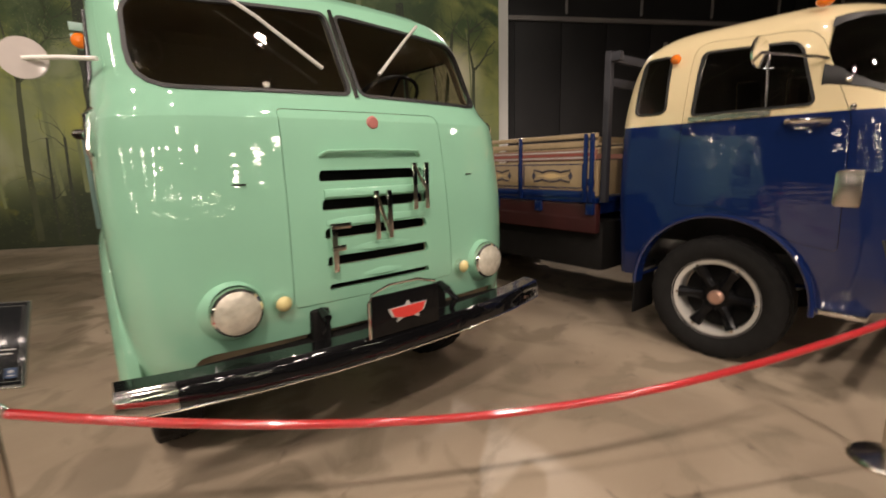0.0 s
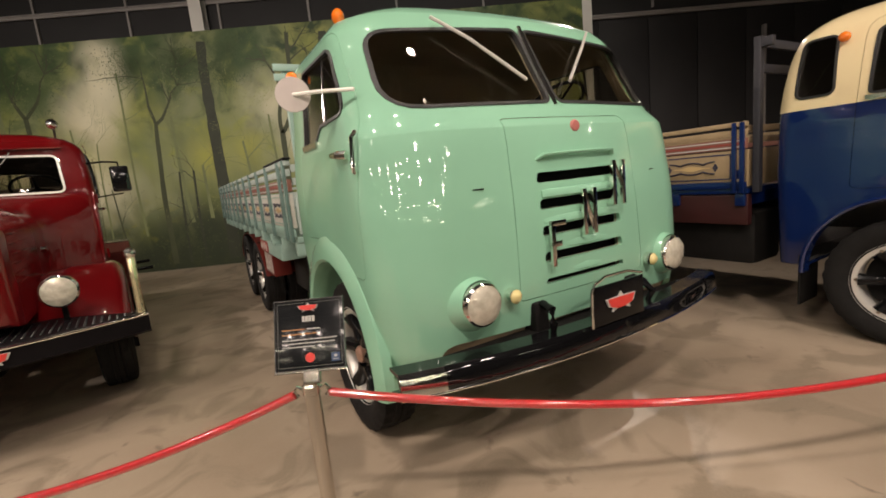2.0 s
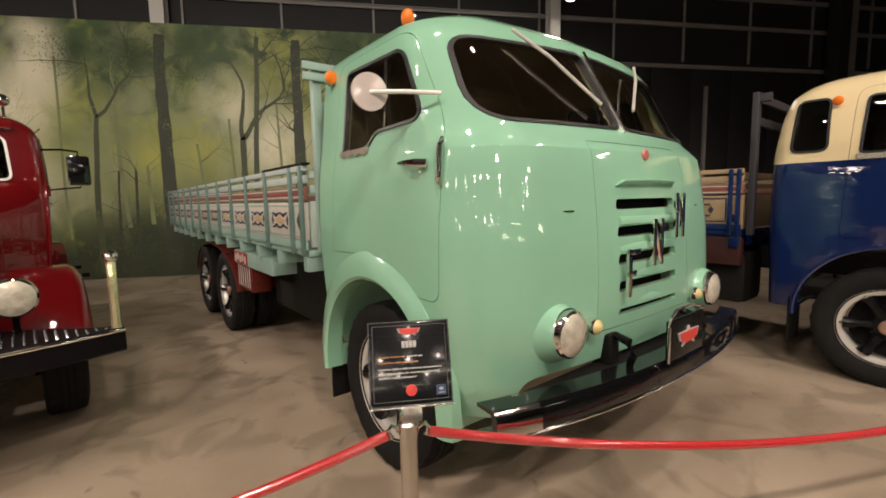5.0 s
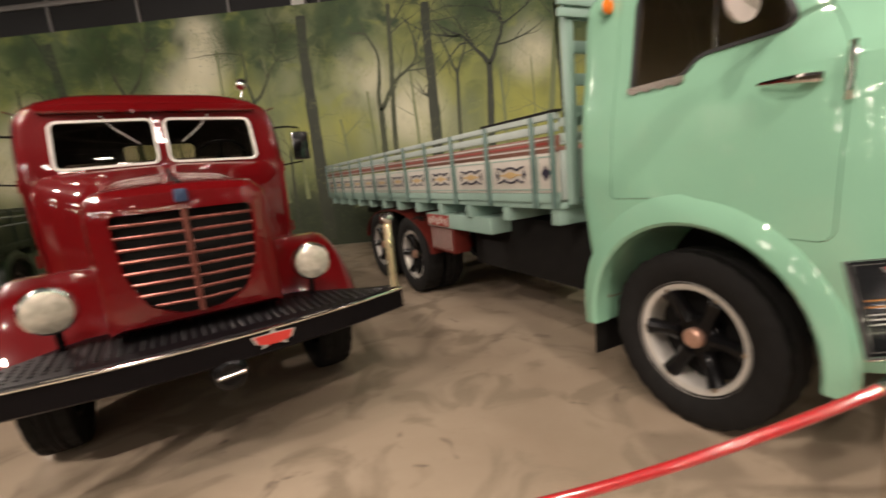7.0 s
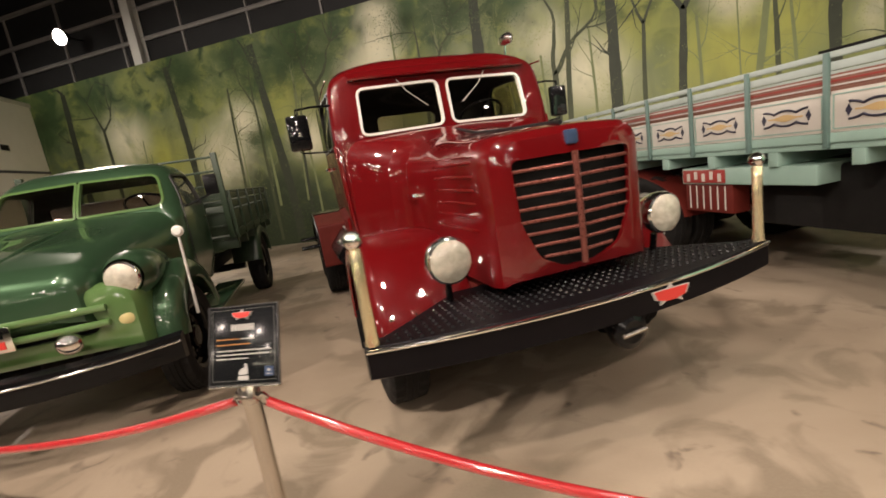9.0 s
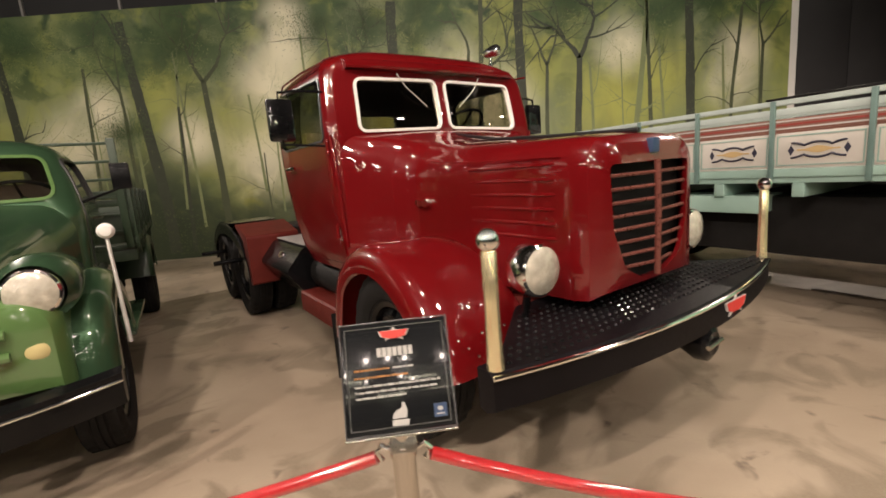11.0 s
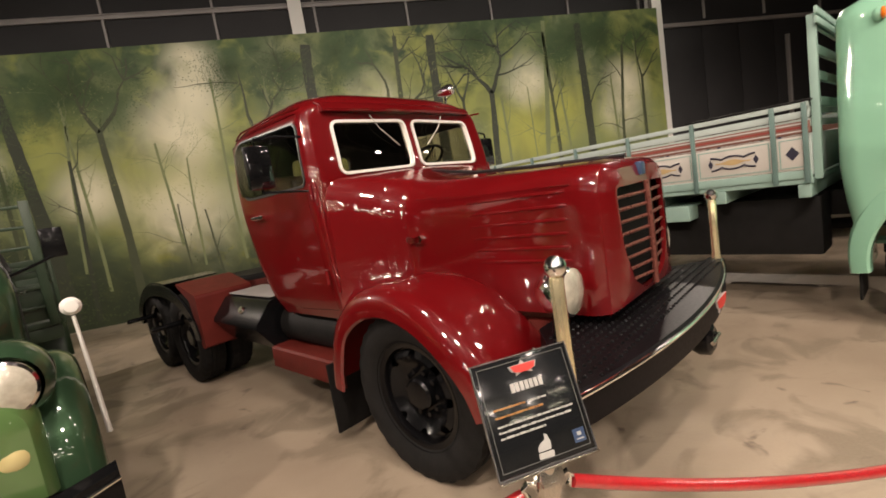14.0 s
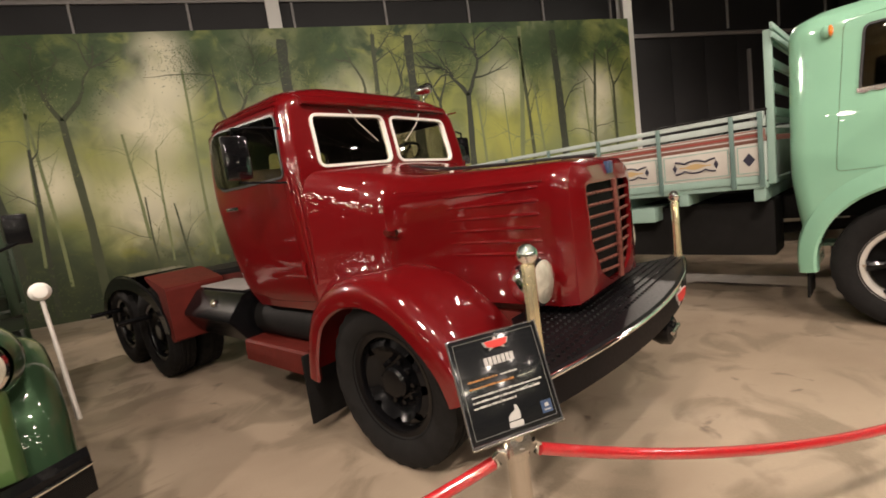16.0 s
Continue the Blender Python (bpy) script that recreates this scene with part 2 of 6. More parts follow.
def mural_material():
    """Painted misty forest: glowing clearings, green crowns above, dark undergrowth below."""
    m = base_mat("forest_mural_print", (0.3, 0.35, 0.12), 0.6)
    n, l, b = nodes_of(m)
    co, sep = n.new("ShaderNodeTexCoord"), n.new("ShaderNodeSeparateXYZ")
    l.new(co.outputs["Object"], sep.inputs["Vector"])
    flat = n.new("ShaderNodeCombineXYZ")
    l.new(sep.outputs["X"], flat.inputs["X"]), l.new(sep.outputs["Z"], flat.inputs["Y"])

    def fac(scale, detail, lo, hi, dist=0.0, stretch=1.0, shift=0.0):
        mp, t, r = n.new("ShaderNodeMapping"), n.new("ShaderNodeTexNoise"), n.new("ShaderNodeMapRange")
        mp.inputs["Scale"].default_value = (1, stretch, 1)
        mp.inputs["Location"].default_value = (shift, shift * 0.7, 0)
        t.inputs["Scale"].default_value, t.inputs["Detail"].default_value = scale, detail
        t.inputs["Distortion"].default_value = dist
        r.inputs["From Min"].default_value, r.inputs["From Max"].default_value = lo, hi
        l.new(flat.outputs["Vector"], mp.inputs["Vector"])
        l.new(mp.outputs["Vector"], t.inputs["Vector"])
        l.new(t.outputs["Fac"], r.inputs["Value"])
        return r.outputs["Result"]

    def height(lo, hi):
        r = n.new("ShaderNodeMapRange")
        r.interpolation_type = "SMOOTHSTEP"
        r.inputs["From Min"].default_value, r.inputs["From Max"].default_value = lo, hi
        l.new(sep.outputs["Z"], r.inputs["Value"])
        return r.outputs["Result"]

    def times(a, c):
        x = n.new("ShaderNodeMath")
        x.operation = "MULTIPLY"
        for i, v in enumerate((a, c)):
            if isinstance(v, float):
                x.inputs[i].default_value = v
            else:
                l.new(v, x.inputs[i])
        return x.outputs["Value"]

    def blend(f, a, bcol):
        x = n.new("ShaderNodeMix")
        x.data_type = "RGBA"
        l.new(f, x.inputs["Factor"])
        for key, v in (("A", a), ("B", bcol)):
            if isinstance(v, tuple):
                x.inputs[key].default_value = (*v, 1)
            else:
                l.new(v, x.inputs[key])
        return x.outputs["Result"]

    glow = blend(fac(0.34, 3, 0.36, 0.66, 0.4, 0.6), (0.085, 0.125, 0.048), (0.31, 0.335, 0.175))
    glow = blend(fac(0.6, 4, 0.42, 0.64, 0.5, 0.8, 9.3), glow, (0.235, 0.27, 0.075))

    def blob(cx, cz, r):
        d, r_ = n.new("ShaderNodeVectorMath"), n.new("ShaderNodeMapRange")
        d.operation = "DISTANCE"
        d.inputs[1].default_value = (cx, cz, 0)
        r_.interpolation_type = "SMOOTHSTEP"
        r_.inputs["From Min"].default_value, r_.inputs["From Max"].default_value = r * 1.6, 0.0
        l.new(flat.outputs["Vector"], d.inputs[0])
        l.new(d.outputs["Value"], r_.inputs["Value"])
        return r_.outputs["Result"]

    haze = fac(1.0, 6, 0.18, 0.52, 0.7, 0.8, 6.1)
    for cx, cz, r in ((-9.1, 3.0, 1.1), (-3.0, 5.2, 0.8), (-0.5, 2.9, 1.1), (-7.4, 4.5, 0.8), (-11.2, 4.2, 0.8), (-5.9, 2.8, 0.5), (-4.8, 2.9, 0.5), (-9.5, 1.6, 0.8), (3.3, 4.6, 0.9), (0.7, 3.6, 0.9), (-2.2, 4.2, 0.8), (-15.6, 3.0, 1.0)):
        glow = blend(times(haze, blob(cx, cz, r)), glow, (0.36, 0.365, 0.075))
    tall = blend(times(fac(2.2, 4, 0.50, 0.72, 0.3, 0.16), 0.45), glow, (0.13, 0.15, 0.06))
    crown = blend(times(fac(0.62, 8, 0.42, 0.60, 0.7, 1.0, 5.7), height(3.4, 5.2)), tall, (0.052, 0.095, 0.026))
    crown = blend(times(fac(1.6, 8, 0.50, 0.64, 0.6, 1.1, 1.9), height(2.6, 5.2)), crown, (0.030, 0.060, 0.018))
    crown = blend(times(fac(1.7, 7, 0.54, 0.70, 0.6, 1.0, 14.0), height(1.2, 3.4)), crown, (0.27, 0.30, 0.07))
    for cx, cz, r in CROWNS:
        crown = blend(times(fac(1.5, 8, 0.30, 0.52, 0.7, 1.0, cx), blob(cx, cz, r)), crown, (0.046, 0.088, 0.026))
    for cx, cz, r in ((-8.2, 4.7, 0.65), (-8.6, 3.9, 0.8), (-8.9, 2.1, 1.0), (-10.6, 2.8, 0.6), (2.7, 3.9, 0.6), (2.5, 3.1, 0.6), (-4.3, 4.1, 0.6), (-3.2, 3.1, 0.8), (-8.1, 5.4, 0.5), (-13.4, 2.7, 0.9), (-16.8, 3.8, 0.8), (-0.2, 4.2, 0.6), (-12.6, 3.6, 0.6)):
        crown = blend(times(haze, blob(cx, cz, r)), crown, (0.72, 0.68, 0.49))
    low = n.new("ShaderNodeMath")
    low.operation = "SUBTRACT"
    low.inputs[0].default_value = 1.0
    l.new(height(0.4, 2.8), low.inputs[1])
    under = blend(times(fac(1.3, 8, 0.26, 0.55, 0.9, 0.8, 7.7), low.outputs["Value"]), crown, (0.036, 0.058, 0.017))
    under = blend(times(times(fac(2.4, 6, 0.56, 0.74, 0.8, 1.2, 2.2), low.outputs["Value"]), 0.8), under, (0.30, 0.30, 0.035))
    base = n.new("ShaderNodeMath")
    base.operation = "SUBTRACT"
    base.inputs[0].default_value = 1.0
    l.new(height(0.3, 1.7), base.inputs[1])
    under = blend(times(base.outputs["Value"], 0.9), under, (0.020, 0.028, 0.011))
    for cx, cz, r in ((-11.9, 1.5, 1.4), (-11.2, 0.9, 1.0), (-9.9, 0.5, 0.7), (-12.8, 1.0, 1.0), (-6.3, 0.8, 0.9), (-5.2, 0.9, 1.0), (-14.5, 0.9, 1.0)):
        under = blend(times(fac(1.8, 6, 0.22, 0.5, 0.6, 1.0, cx), blob(cx, cz, r)), under, (0.022, 0.034, 0.013))
    l.new(under, b.inputs["Base Color"])
    return m


FLOOR_MAT, MURAL_MAT = floor_material(), mural_material()
TRUNK_DARK = varied("painted_bark_dark", (0.033, 0.040, 0.022), 0.6, scale=3, amount=0.4)
TRUNK_MID = varied("painted_bark_olive", (0.055, 0.066, 0.030), 0.6, scale=2, amount=0.4)
TRUNK_PALE = varied("painted_bark_misty", (0.17, 0.20, 0.085), 0.6, scale=1.5, amount=0.3)
LEAF_DEEP = varied("painted_leaf_deep", (0.066, 0.105, 0.036), 0.6, scale=1.6, amount=0.6)
LEAF_LIT = varied("painted_leaf_lit", (0.25, 0.28, 0.10), 0.6, scale=1.4, amount=0.5)
LEAF_DARK = varied("painted_leaf_dark", (0.060, 0.082, 0.026), 0.6, scale=1.2, amount=0.5)

# ---- building helpers ----


def to_mesh(bm, name="mesh", angle=32):
    me = bpy.data.meshes.new(name)
    bmesh.ops.recalc_face_normals(bm, faces=bm.faces)
    bm.to_mesh(me)
    bm.free()
    return soften(me, angle)


def soften(me, angle=32):
    me.polygons.foreach_set("use_smooth", [True] * len(me.polygons))
    me.set_sharp_from_angle(angle=radians(angle))
    return me


def part(name, shape, material, parent, label="", at=None, angle=32):
    """Links a bmesh or mesh as one mesh object under a thing or a part."""
    me = to_mesh(shape, name, angle) if isinstance(shape, bmesh.types.BMesh) else shape
    if not me.materials:
        me.materials.append(material)
    ob = new(name, me)
    ob.parent = parent
    if at is not None:
        ob.matrix_basis = at
    return tagged(ob, label)


def thing(name, m, label, category, group="", kind=""):
    ob = new(name)
    ob.empty_display_size = 0.2
    ob.matrix_basis = m
    return tagged(ob, label, category, group, kind)


def solid(name, shape, material, label="", category="", kind="", m=None):
    ob = part(name, shape, material, None, label)
    if m is not None:
        ob.matrix_basis = m
    return tagged(ob, "", category, "", kind)


def bx(x0, x1, y0, y1, z0, z1, bev=0.0, bm=None):
    bm = bm or bmesh.new()
    mat4 = Matrix.Translation(((x0 + x1) / 2, (y0 + y1) / 2, (z0 + z1) / 2)) @ Matrix.Diagonal((abs(x1 - x0), abs(y1 - y0), abs(z1 - z0), 1))
    r = bmesh.ops.create_cube(bm, size=1, matrix=mat4)
    if bev:
        edges = list({e for v in r["verts"] for e in v.link_edges})
        bmesh.ops.bevel(bm, geom=edges, offset=bev, segments=2, profile=0.6, affect="EDGES")
    return bm


def rod(p0, p1, r0, r1=None, seg=16, bm=None):
    bm = bm or bmesh.new()
    a, b = Vector(p0), Vector(p1)
    r1 = r0 if r1 is None else r1
    q = (b - a).to_track_quat("Z", "Y").to_matrix().to_4x4()
    bmesh.ops.create_cone(bm, cap_ends=True, segments=seg, radius1=r0, radius2=r1, depth=(b - a).length,
                          matrix=Matrix.Translation((a + b) / 2) @ q)
    return bm


def ball(c, r, scale=(1, 1, 1), bm=None, seg=20):
    bm = bm or bmesh.new()
    bmesh.ops.create_uvsphere(bm, u_segments=seg, v_segments=seg // 2, radius=r,
                              matrix=Matrix.Translation(c) @ Matrix.Diagonal((*scale, 1)))
    return bm


def lathe(profile, axis=(0, 0, 1), at=(0, 0, 0), seg=40, bm=None, closed=False):
    """Turns (radius, height) pairs round an axis."""
    bm = bm or bmesh.new()
    m = Matrix.Translation(at) @ Vector(axis).to_track_quat("Z", "Y").to_matrix().to_4x4()
    rings = []
    for r, h in profile:
        if r < 1e-5:
            rings.append([bm.verts.new(m @ Vector((0, 0, h)))])
        else:
            rings.append([bm.verts.new(m @ Vector((r * math.cos(2 * math.pi * i / seg), r * math.sin(2 * math.pi * i / seg), h))) for i in range(seg)])
    pairs = list(zip(rings, rings[1:])) + ([(rings[-1], rings[0])] if closed else [])
    for a, b in pairs:
        for i in range(seg):
            j = (i + 1) % seg
            vs = [a[i % len(a)], a[j % len(a)], b[j % len(b)], b[i % len(b)]]
            vs = [v for k, v in enumerate(vs) if v not in vs[:k]]
            if len(vs) > 2:
                bm.faces.new(vs)
    return bm


def tube(points, r, seg=10, bm=None, flat=1.0):
    """A round bar along a path; r may be one radius or one for each point."""
    bm = bm or bmesh.new()
    pts = [Vector(p) for p in points]
    rs = r if isinstance(r, (list, tuple)) else [r] * len(pts)
    rings, ref = [], Vector((0.13, 0.21, 1)).normalized()
    for i, p in enumerate(pts):
        d = (pts[min(i + 1, len(pts) - 1)] - pts[max(i - 1, 0)]).normalized()
        u = ref.cross(d)
        if u.length < 0.05:
            u = Vector((1, 0, 0)).cross(d)
        u.normalize()
        v = d.cross(u)
        rings.append([bm.verts.new(p + rs[i] * (math.cos(a) * u + math.sin(a) * flat * v)) for a in [2 * math.pi * k / seg for k in range(seg)]])
    for a, b in zip(rings, rings[1:]):
        for k in range(seg):
            bm.faces.new((a[k], a[(k + 1) % seg], b[(k + 1) % seg], b[k]))
    bm.faces.new(rings[0][::-1]), bm.faces.new(rings[-1])
    return bm


def skin(rings, bm=None, caps=True, loop=True):
    """Joins rings of points, each as long as the next, into a surface."""
    bm = bm or bmesh.new()
    vs = [[bm.verts.new(p) for p in ring] for ring in rings]
    for a, b in zip(vs, vs[1:]):
        k = len(a)
        for i in range(k if loop else k - 1):
            bm.faces.new((a[i], a[(i + 1) % k], b[(i + 1) % k], b[i]))
    if caps:
        bm.faces.new(vs[0][::-1]), bm.faces.new(vs[-1])
    return bm


def pchip(rows, steps):
    """Rows of (s, values...) made smooth between, without overshoot."""
    a = np.array(rows, float)
    s = a[:, 0]
    out = [np.linspace(s[0], s[-1], steps)]
    xs = np.unique(np.concatenate([out[0], s]))
    cols = [xs]
    h = np.diff(s)
    for c in range(1, a.shape[1]):
        y = a[:, c]
        d = np.diff(y) / h
        m = np.zeros(len(s))
        m[0], m[-1] = d[0], d[-1]
        for i in range(1, len(s) - 1):
            m[i] = 0 if d[i - 1] * d[i] <= 0 else 2 * d[i - 1] * d[i] / (d[i - 1] + d[i])
        k = np.clip(np.searchsorted(s, xs, "right") - 1, 0, len(h) - 1)
        t = (xs - s[k]) / h[k]
        cols.append((2 * t**3 - 3 * t**2 + 1) * y[k] + (t**3 - 2 * t**2 + t) * h[k] * m[k] + (3 * t**2 - 2 * t**3) * y[k + 1] + (t**3 - t**2) * h[k] * m[k + 1])
    return np.stack(cols, 1)


def plan_ring(z, yf, yr, w, rf, rr, bow):
    """A level outline of a cab: flat sides, round corners, bowed front."""
    rf, rr = min(rf, w * 0.98, (yr - yf) * 0.49), min(rr, w * 0.98, (yr - yf) * 0.49)
    pts = []

    def arc(cx, cy, r, a0):
        pts.extend((cx + r * math.cos(a0 + k * math.pi / 16), cy + r * math.sin(a0 + k * math.pi / 16)) for k in range(9))

    def line(p, q, n):
        pts.extend((p[0] + (q[0] - p[0]) * k / n, p[1] + (q[1] - p[1]) * k / n) for k in range(1, n))

    arc(-w + rf, yf + rf, rf, math.pi)
    line((-w + rf, yf), (w - rf, yf), 10)
    arc(w - rf, yf + rf, rf, 1.5 * math.pi)
    line((w, yf + rf), (w, yr - rr), 5)
    arc(w - rr, yr - rr, rr, 0)
    line((w - rr, yr), (-w + rr, yr), 4)
    arc(-w + rr, yr - rr, rr, 0.5 * math.pi)
    line((-w, yr - rr), (-w, yf + rf), 5)
    return [(x, y + bow * (x / w) ** 2 * (yr - y) / (yr - yf), z) for x, y in pts]


def cab_surface(rows, off=0.0, steps=34):
    t = pchip(rows, steps)
    z0, z1 = t[0, 0] + off, t[-1, 0] - off
    zz = z0 + (t[:, 0] - t[0, 0]) * (z1 - z0) / (t[-1, 0] - t[0, 0])
    return [plan_ring(z, r[1] + off, r[2] - off, r[3] - off, max(0.02, r[4] - off), max(0.02, r[5] - off), r[6]) for z, r in zip(zz, t)]


def nose_surface(rows, off=0.0, steps=26):
    """Upright sections along y: rows of y, half width, top, bottom, top corner radius, crown."""
    t = pchip(rows, steps)
    y0, y1 = t[0, 0] + off, t[-1, 0] - off
    rings = []
    for r in t:
        y = y0 + (r[0] - t[0, 0]) * (y1 - y0) / (t[-1, 0] - t[0, 0])
        w, zt, zb, rc, cr = r[1] - off, r[2] - off, r[3] + off, max(0.02, min(r[4] - off, r[1] * 0.9)), r[5]
        pts = [(-w, zb)] + [(-w, zb + (zt - rc - zb) * k / 5) for k in range(1, 5)]
        pts += [(-w + rc + rc * math.cos(math.pi - k * math.pi / 16), zt - rc + rc * math.sin(math.pi - k * math.pi / 16)) for k in range(9)]
        pts += [(-w + rc + (2 * w - 2 * rc) * k / 8, zt) for k in range(1, 8)]
        pts += [(w - rc + rc * math.cos(math.pi / 2 - k * math.pi / 16), zt - rc + rc * math.sin(math.pi / 2 - k * math.pi / 16)) for k in range(9)]
        pts += [(w, zt - rc - (zt - rc - zb) * k / 5) for k in range(1, 5)] + [(w, zb)]
        pts += [(w - 2 * w * k / 6, zb) for k in range(1, 6)]
        rings.append([(x, y, z + cr * (1 - (x / w) ** 2) * (z - zb) / (zt - zb)) for x, z in pts])
    return rings


def shell(surface, rows, outer, inner):
    """A closed wall of sheet between two offsets of one surface."""
    bm = skin(surface(rows, outer))
    bmesh.ops.recalc_face_normals(bm, faces=bm.faces)
    old = set(bm.faces)
    skin(surface(rows, inner), bm)
    added = [f for f in bm.faces if f not in old]
    bmesh.ops.recalc_face_normals(bm, faces=added)
    bmesh.ops.reverse_faces(bm, faces=added)
    me = bpy.data.meshes.new("sheet")
    bm.to_mesh(me)
    bm.free()
    return me


def rounded(points, r, seg=5):
    """A polygon with its corners rounded; r one radius or one for each corner."""
    out, k = [], len(points)
    rs = r if isinstance(r, (list, tuple)) else [r] * k
    for i in range(k):
        p, a, b = Vector(points[i]), Vector(points[i - 1]), Vector(points[(i + 1) % k])
        u, v = (a - p), (b - p)
        d = min(rs[i], u.length * 0.45, v.length * 0.45)
        s, e = p + u.normalized() * d, p + v.normalized() * d
        for j in range(seg + 1):
            t = j / seg
            out.append(tuple((1 - t) ** 2 * s + 2 * t * (1 - t) * p + t * t * e))
    return out


def grown(poly, d):
    """A polygon set outwards by d."""
    k = len(poly)
    area = sum(poly[i - 1][0] * poly[i][1] - poly[i][0] * poly[i - 1][1] for i in range(k))
    s, out = (1 if area > 0 else -1), []
    for i in range(k):
        a, p, b = Vector(poly[i - 1]), Vector(poly[i]), Vector(poly[(i + 1) % k])
        t = ((p - a).normalized() + (b - p).normalized()).normalized()
        out.append((p[0] + s * t[1] * d, p[1] - s * t[0] * d))
    return out


def prism(poly, axis, a, b, hole=None):
    """A polygon drawn out along x (poly in y, z), y (x, z) or z (x, y); hole: a like polygon left open."""
    def at(p, h):
        return {"x": (h, p[0], p[1]), "y": (p[0], h, p[1]), "z": (p[0], p[1], h)}[axis]
    if hole is None:
        bm = skin([[at(p, a) for p in poly], [at(p, b) for p in poly]])
    else:
        bm = skin([[at(p, a) for p in poly], [at(p, b) for p in poly], [at(p, b) for p in hole], [at(p, a) for p in hole], [at(p, a) for p in poly]], caps=False)
        bmesh.ops.remove_doubles(bm, verts=bm.verts, dist=1e-6)
    bmesh.ops.recalc_face_normals(bm, faces=bm.faces)
    me = bpy.data.meshes.new("cutter")
    bm.to_mesh(me)
    bm.free()
    return me


def carve(me, cutters, op="DIFFERENCE", angle=32):
    """A new mesh: me less each cutter, or what it shares with them."""
    host = new("carve_host", me)
    made = []
    for c in cutters:
        o = new("carve_tool", c)
        made.append(o)
        mod = host.modifiers.new("cut", "BOOLEAN")
        mod.operation, mod.solver, mod.object = op, "EXACT", o
    out = bpy.data.meshes.new_from_object(host.evaluated_get(bpy.context.evaluated_depsgraph_get()))
    for o in (host, *made):
        bpy.data.objects.remove(o)
    out.materials.clear()
    return soften(out, angle)


def circle(cy, cz, r, n=40):
    return [(cy + r * math.cos(2 * math.pi * k / n), cz + r * math.sin(2 * math.pi * k / n)) for k in range(n)]


def mirrored(me):
    out = me.copy()
    out.transform(Matrix.Diagonal((-1, 1, 1, 1)))
    out.flip_normals()
    return out


def window(parent, surface, rows, poly, axis, a, b, gasket=GASKET, wide=0.022, proud=0.008, name="window", label=""):
    """A curved pane with its frame, set in the opening poly of a cab."""
    frame_ob = part(name, carve(shell(surface, rows, -proud, 0.026), [prism(grown(poly, wide * 0.6), axis, a, b, grown(poly, -wide * 0.4))], "INTERSECT"), gasket, parent, label)
    pane = part("pane", carve(shell(surface, rows, 0.012, 0.017), [prism(grown(poly, 0.004), axis, a, b)], "INTERSECT"), GLASS, frame_ob, "clear window glass")
    pane.visible_shadow = False
    return frame_ob

# ---- the hall ----
solid("floor", bx(-45, 45, -25, 14, -0.2, 0), FLOOR_MAT, "worn polished concrete floor with tyre stains", "floor", "structure")
solid("wall_north", bx(-45, 45, 12.25, 12.5, 0, 10), CHARCOAL, "charcoal steel-clad rear wall", "wall", "structure")
solid("wall_south", bx(-45, 45, -25, -24.8, 0, 10), CHARCOAL, "dark rear wall of the hall", "wall", "structure")
solid("wall_west", bx(-45, -44.8, -24.8, 12.25, 0, 10), CHARCOAL, "dark side wall of the hall", "wall", "structure")
solid("wall_east", bx(44.8, 45, -24.8, 12.25, 0, 10), CHARCOAL, "dark side wall of the hall", "wall", "structure")
solid("ceiling", bx(-45, 45, -25, 12.5, 10, 10.2), CHARCOAL, "black roof high above the hall", "ceiling", "structure")

for cx in (-15.75, -5.68, 4.08, 13.9):
    bm = bx(cx - 0.15, cx + 0.15, 11.86, 11.88, 0, 10)
    bx(cx - 0.15, cx + 0.15, 12.14, 12.16, 0, 10, bm=bm)
    bx(cx - 0.015, cx + 0.015, 11.88, 12.14, 0, 10, bm=bm)
    solid("steel_column", bm, PALE_STEEL if cx < 10 else GIRDER, "white-painted steel column against the rear wall", "column", "structure")
for z, x0, x1 in ((5.45, 4.25, 44), (6.62, -44, 44), (7.45, -44, 44), (8.4, -44, 44)):
    bm = bx(x0, x1, 12.17, 12.24, z - 0.05, z + 0.05, 0.008)
    bx(x0, x1, 12.14, 12.17, z + 0.03, z + 0.05, bm=bm)
    solid("wall_rail", bm, GIRDER, "grey steel rail along the rear wall", "rail", "structure")
for k in range(-9, 12):
    vx = -0.74 + 2.25 * k
    solid("wall_strut", bx(vx - 0.025, vx + 0.025, 12.175, 12.235, 5.6, 8.4), GIRDER, "thin grey steel upright", "strut", "structure")
for k in range(12):
    px = 5.2 + 1.35 * k
    solid("wall_panel", bx(px - 0.665, px + 0.665, 12.2, 12.25, 0.05, 5.35, 0.01), CHARCOAL, "charcoal metal wall panel", "panel", "structure")
solid("door_frame", bx(9.0, 9.08, 12.1, 12.2, 0, 4.9, 0.008), GIRDER, "grey steel post of a sliding door", "post", "structure")
solid("dark_post", bx(13.2, 13.6, 11.7, 12.1, 0, 10, 0.01), CHARCOAL, "dark boxed steel post", "column", "structure")
for k in range(7):
    bm = tube([(-40, 9.2 - 3.4 * k, 8.9), (40, 9.2 - 3.4 * k, 8.9)], 0.06, 6)
    tube([(-40, 9.2 - 3.4 * k, 9.7), (40, 9.2 - 3.4 * k, 9.7)], 0.06, 6, bm)
    for j in range(54):
        xa = -40 + 1.5 * j
        tube([(xa, 9.2 - 3.4 * k, 8.9), (xa + 0.75, 9.2 - 3.4 * k, 9.7)], 0.025, 5, bm)
    solid("roof_truss", bm, GIRDER, "grey lattice roof truss", "truss", "structure")

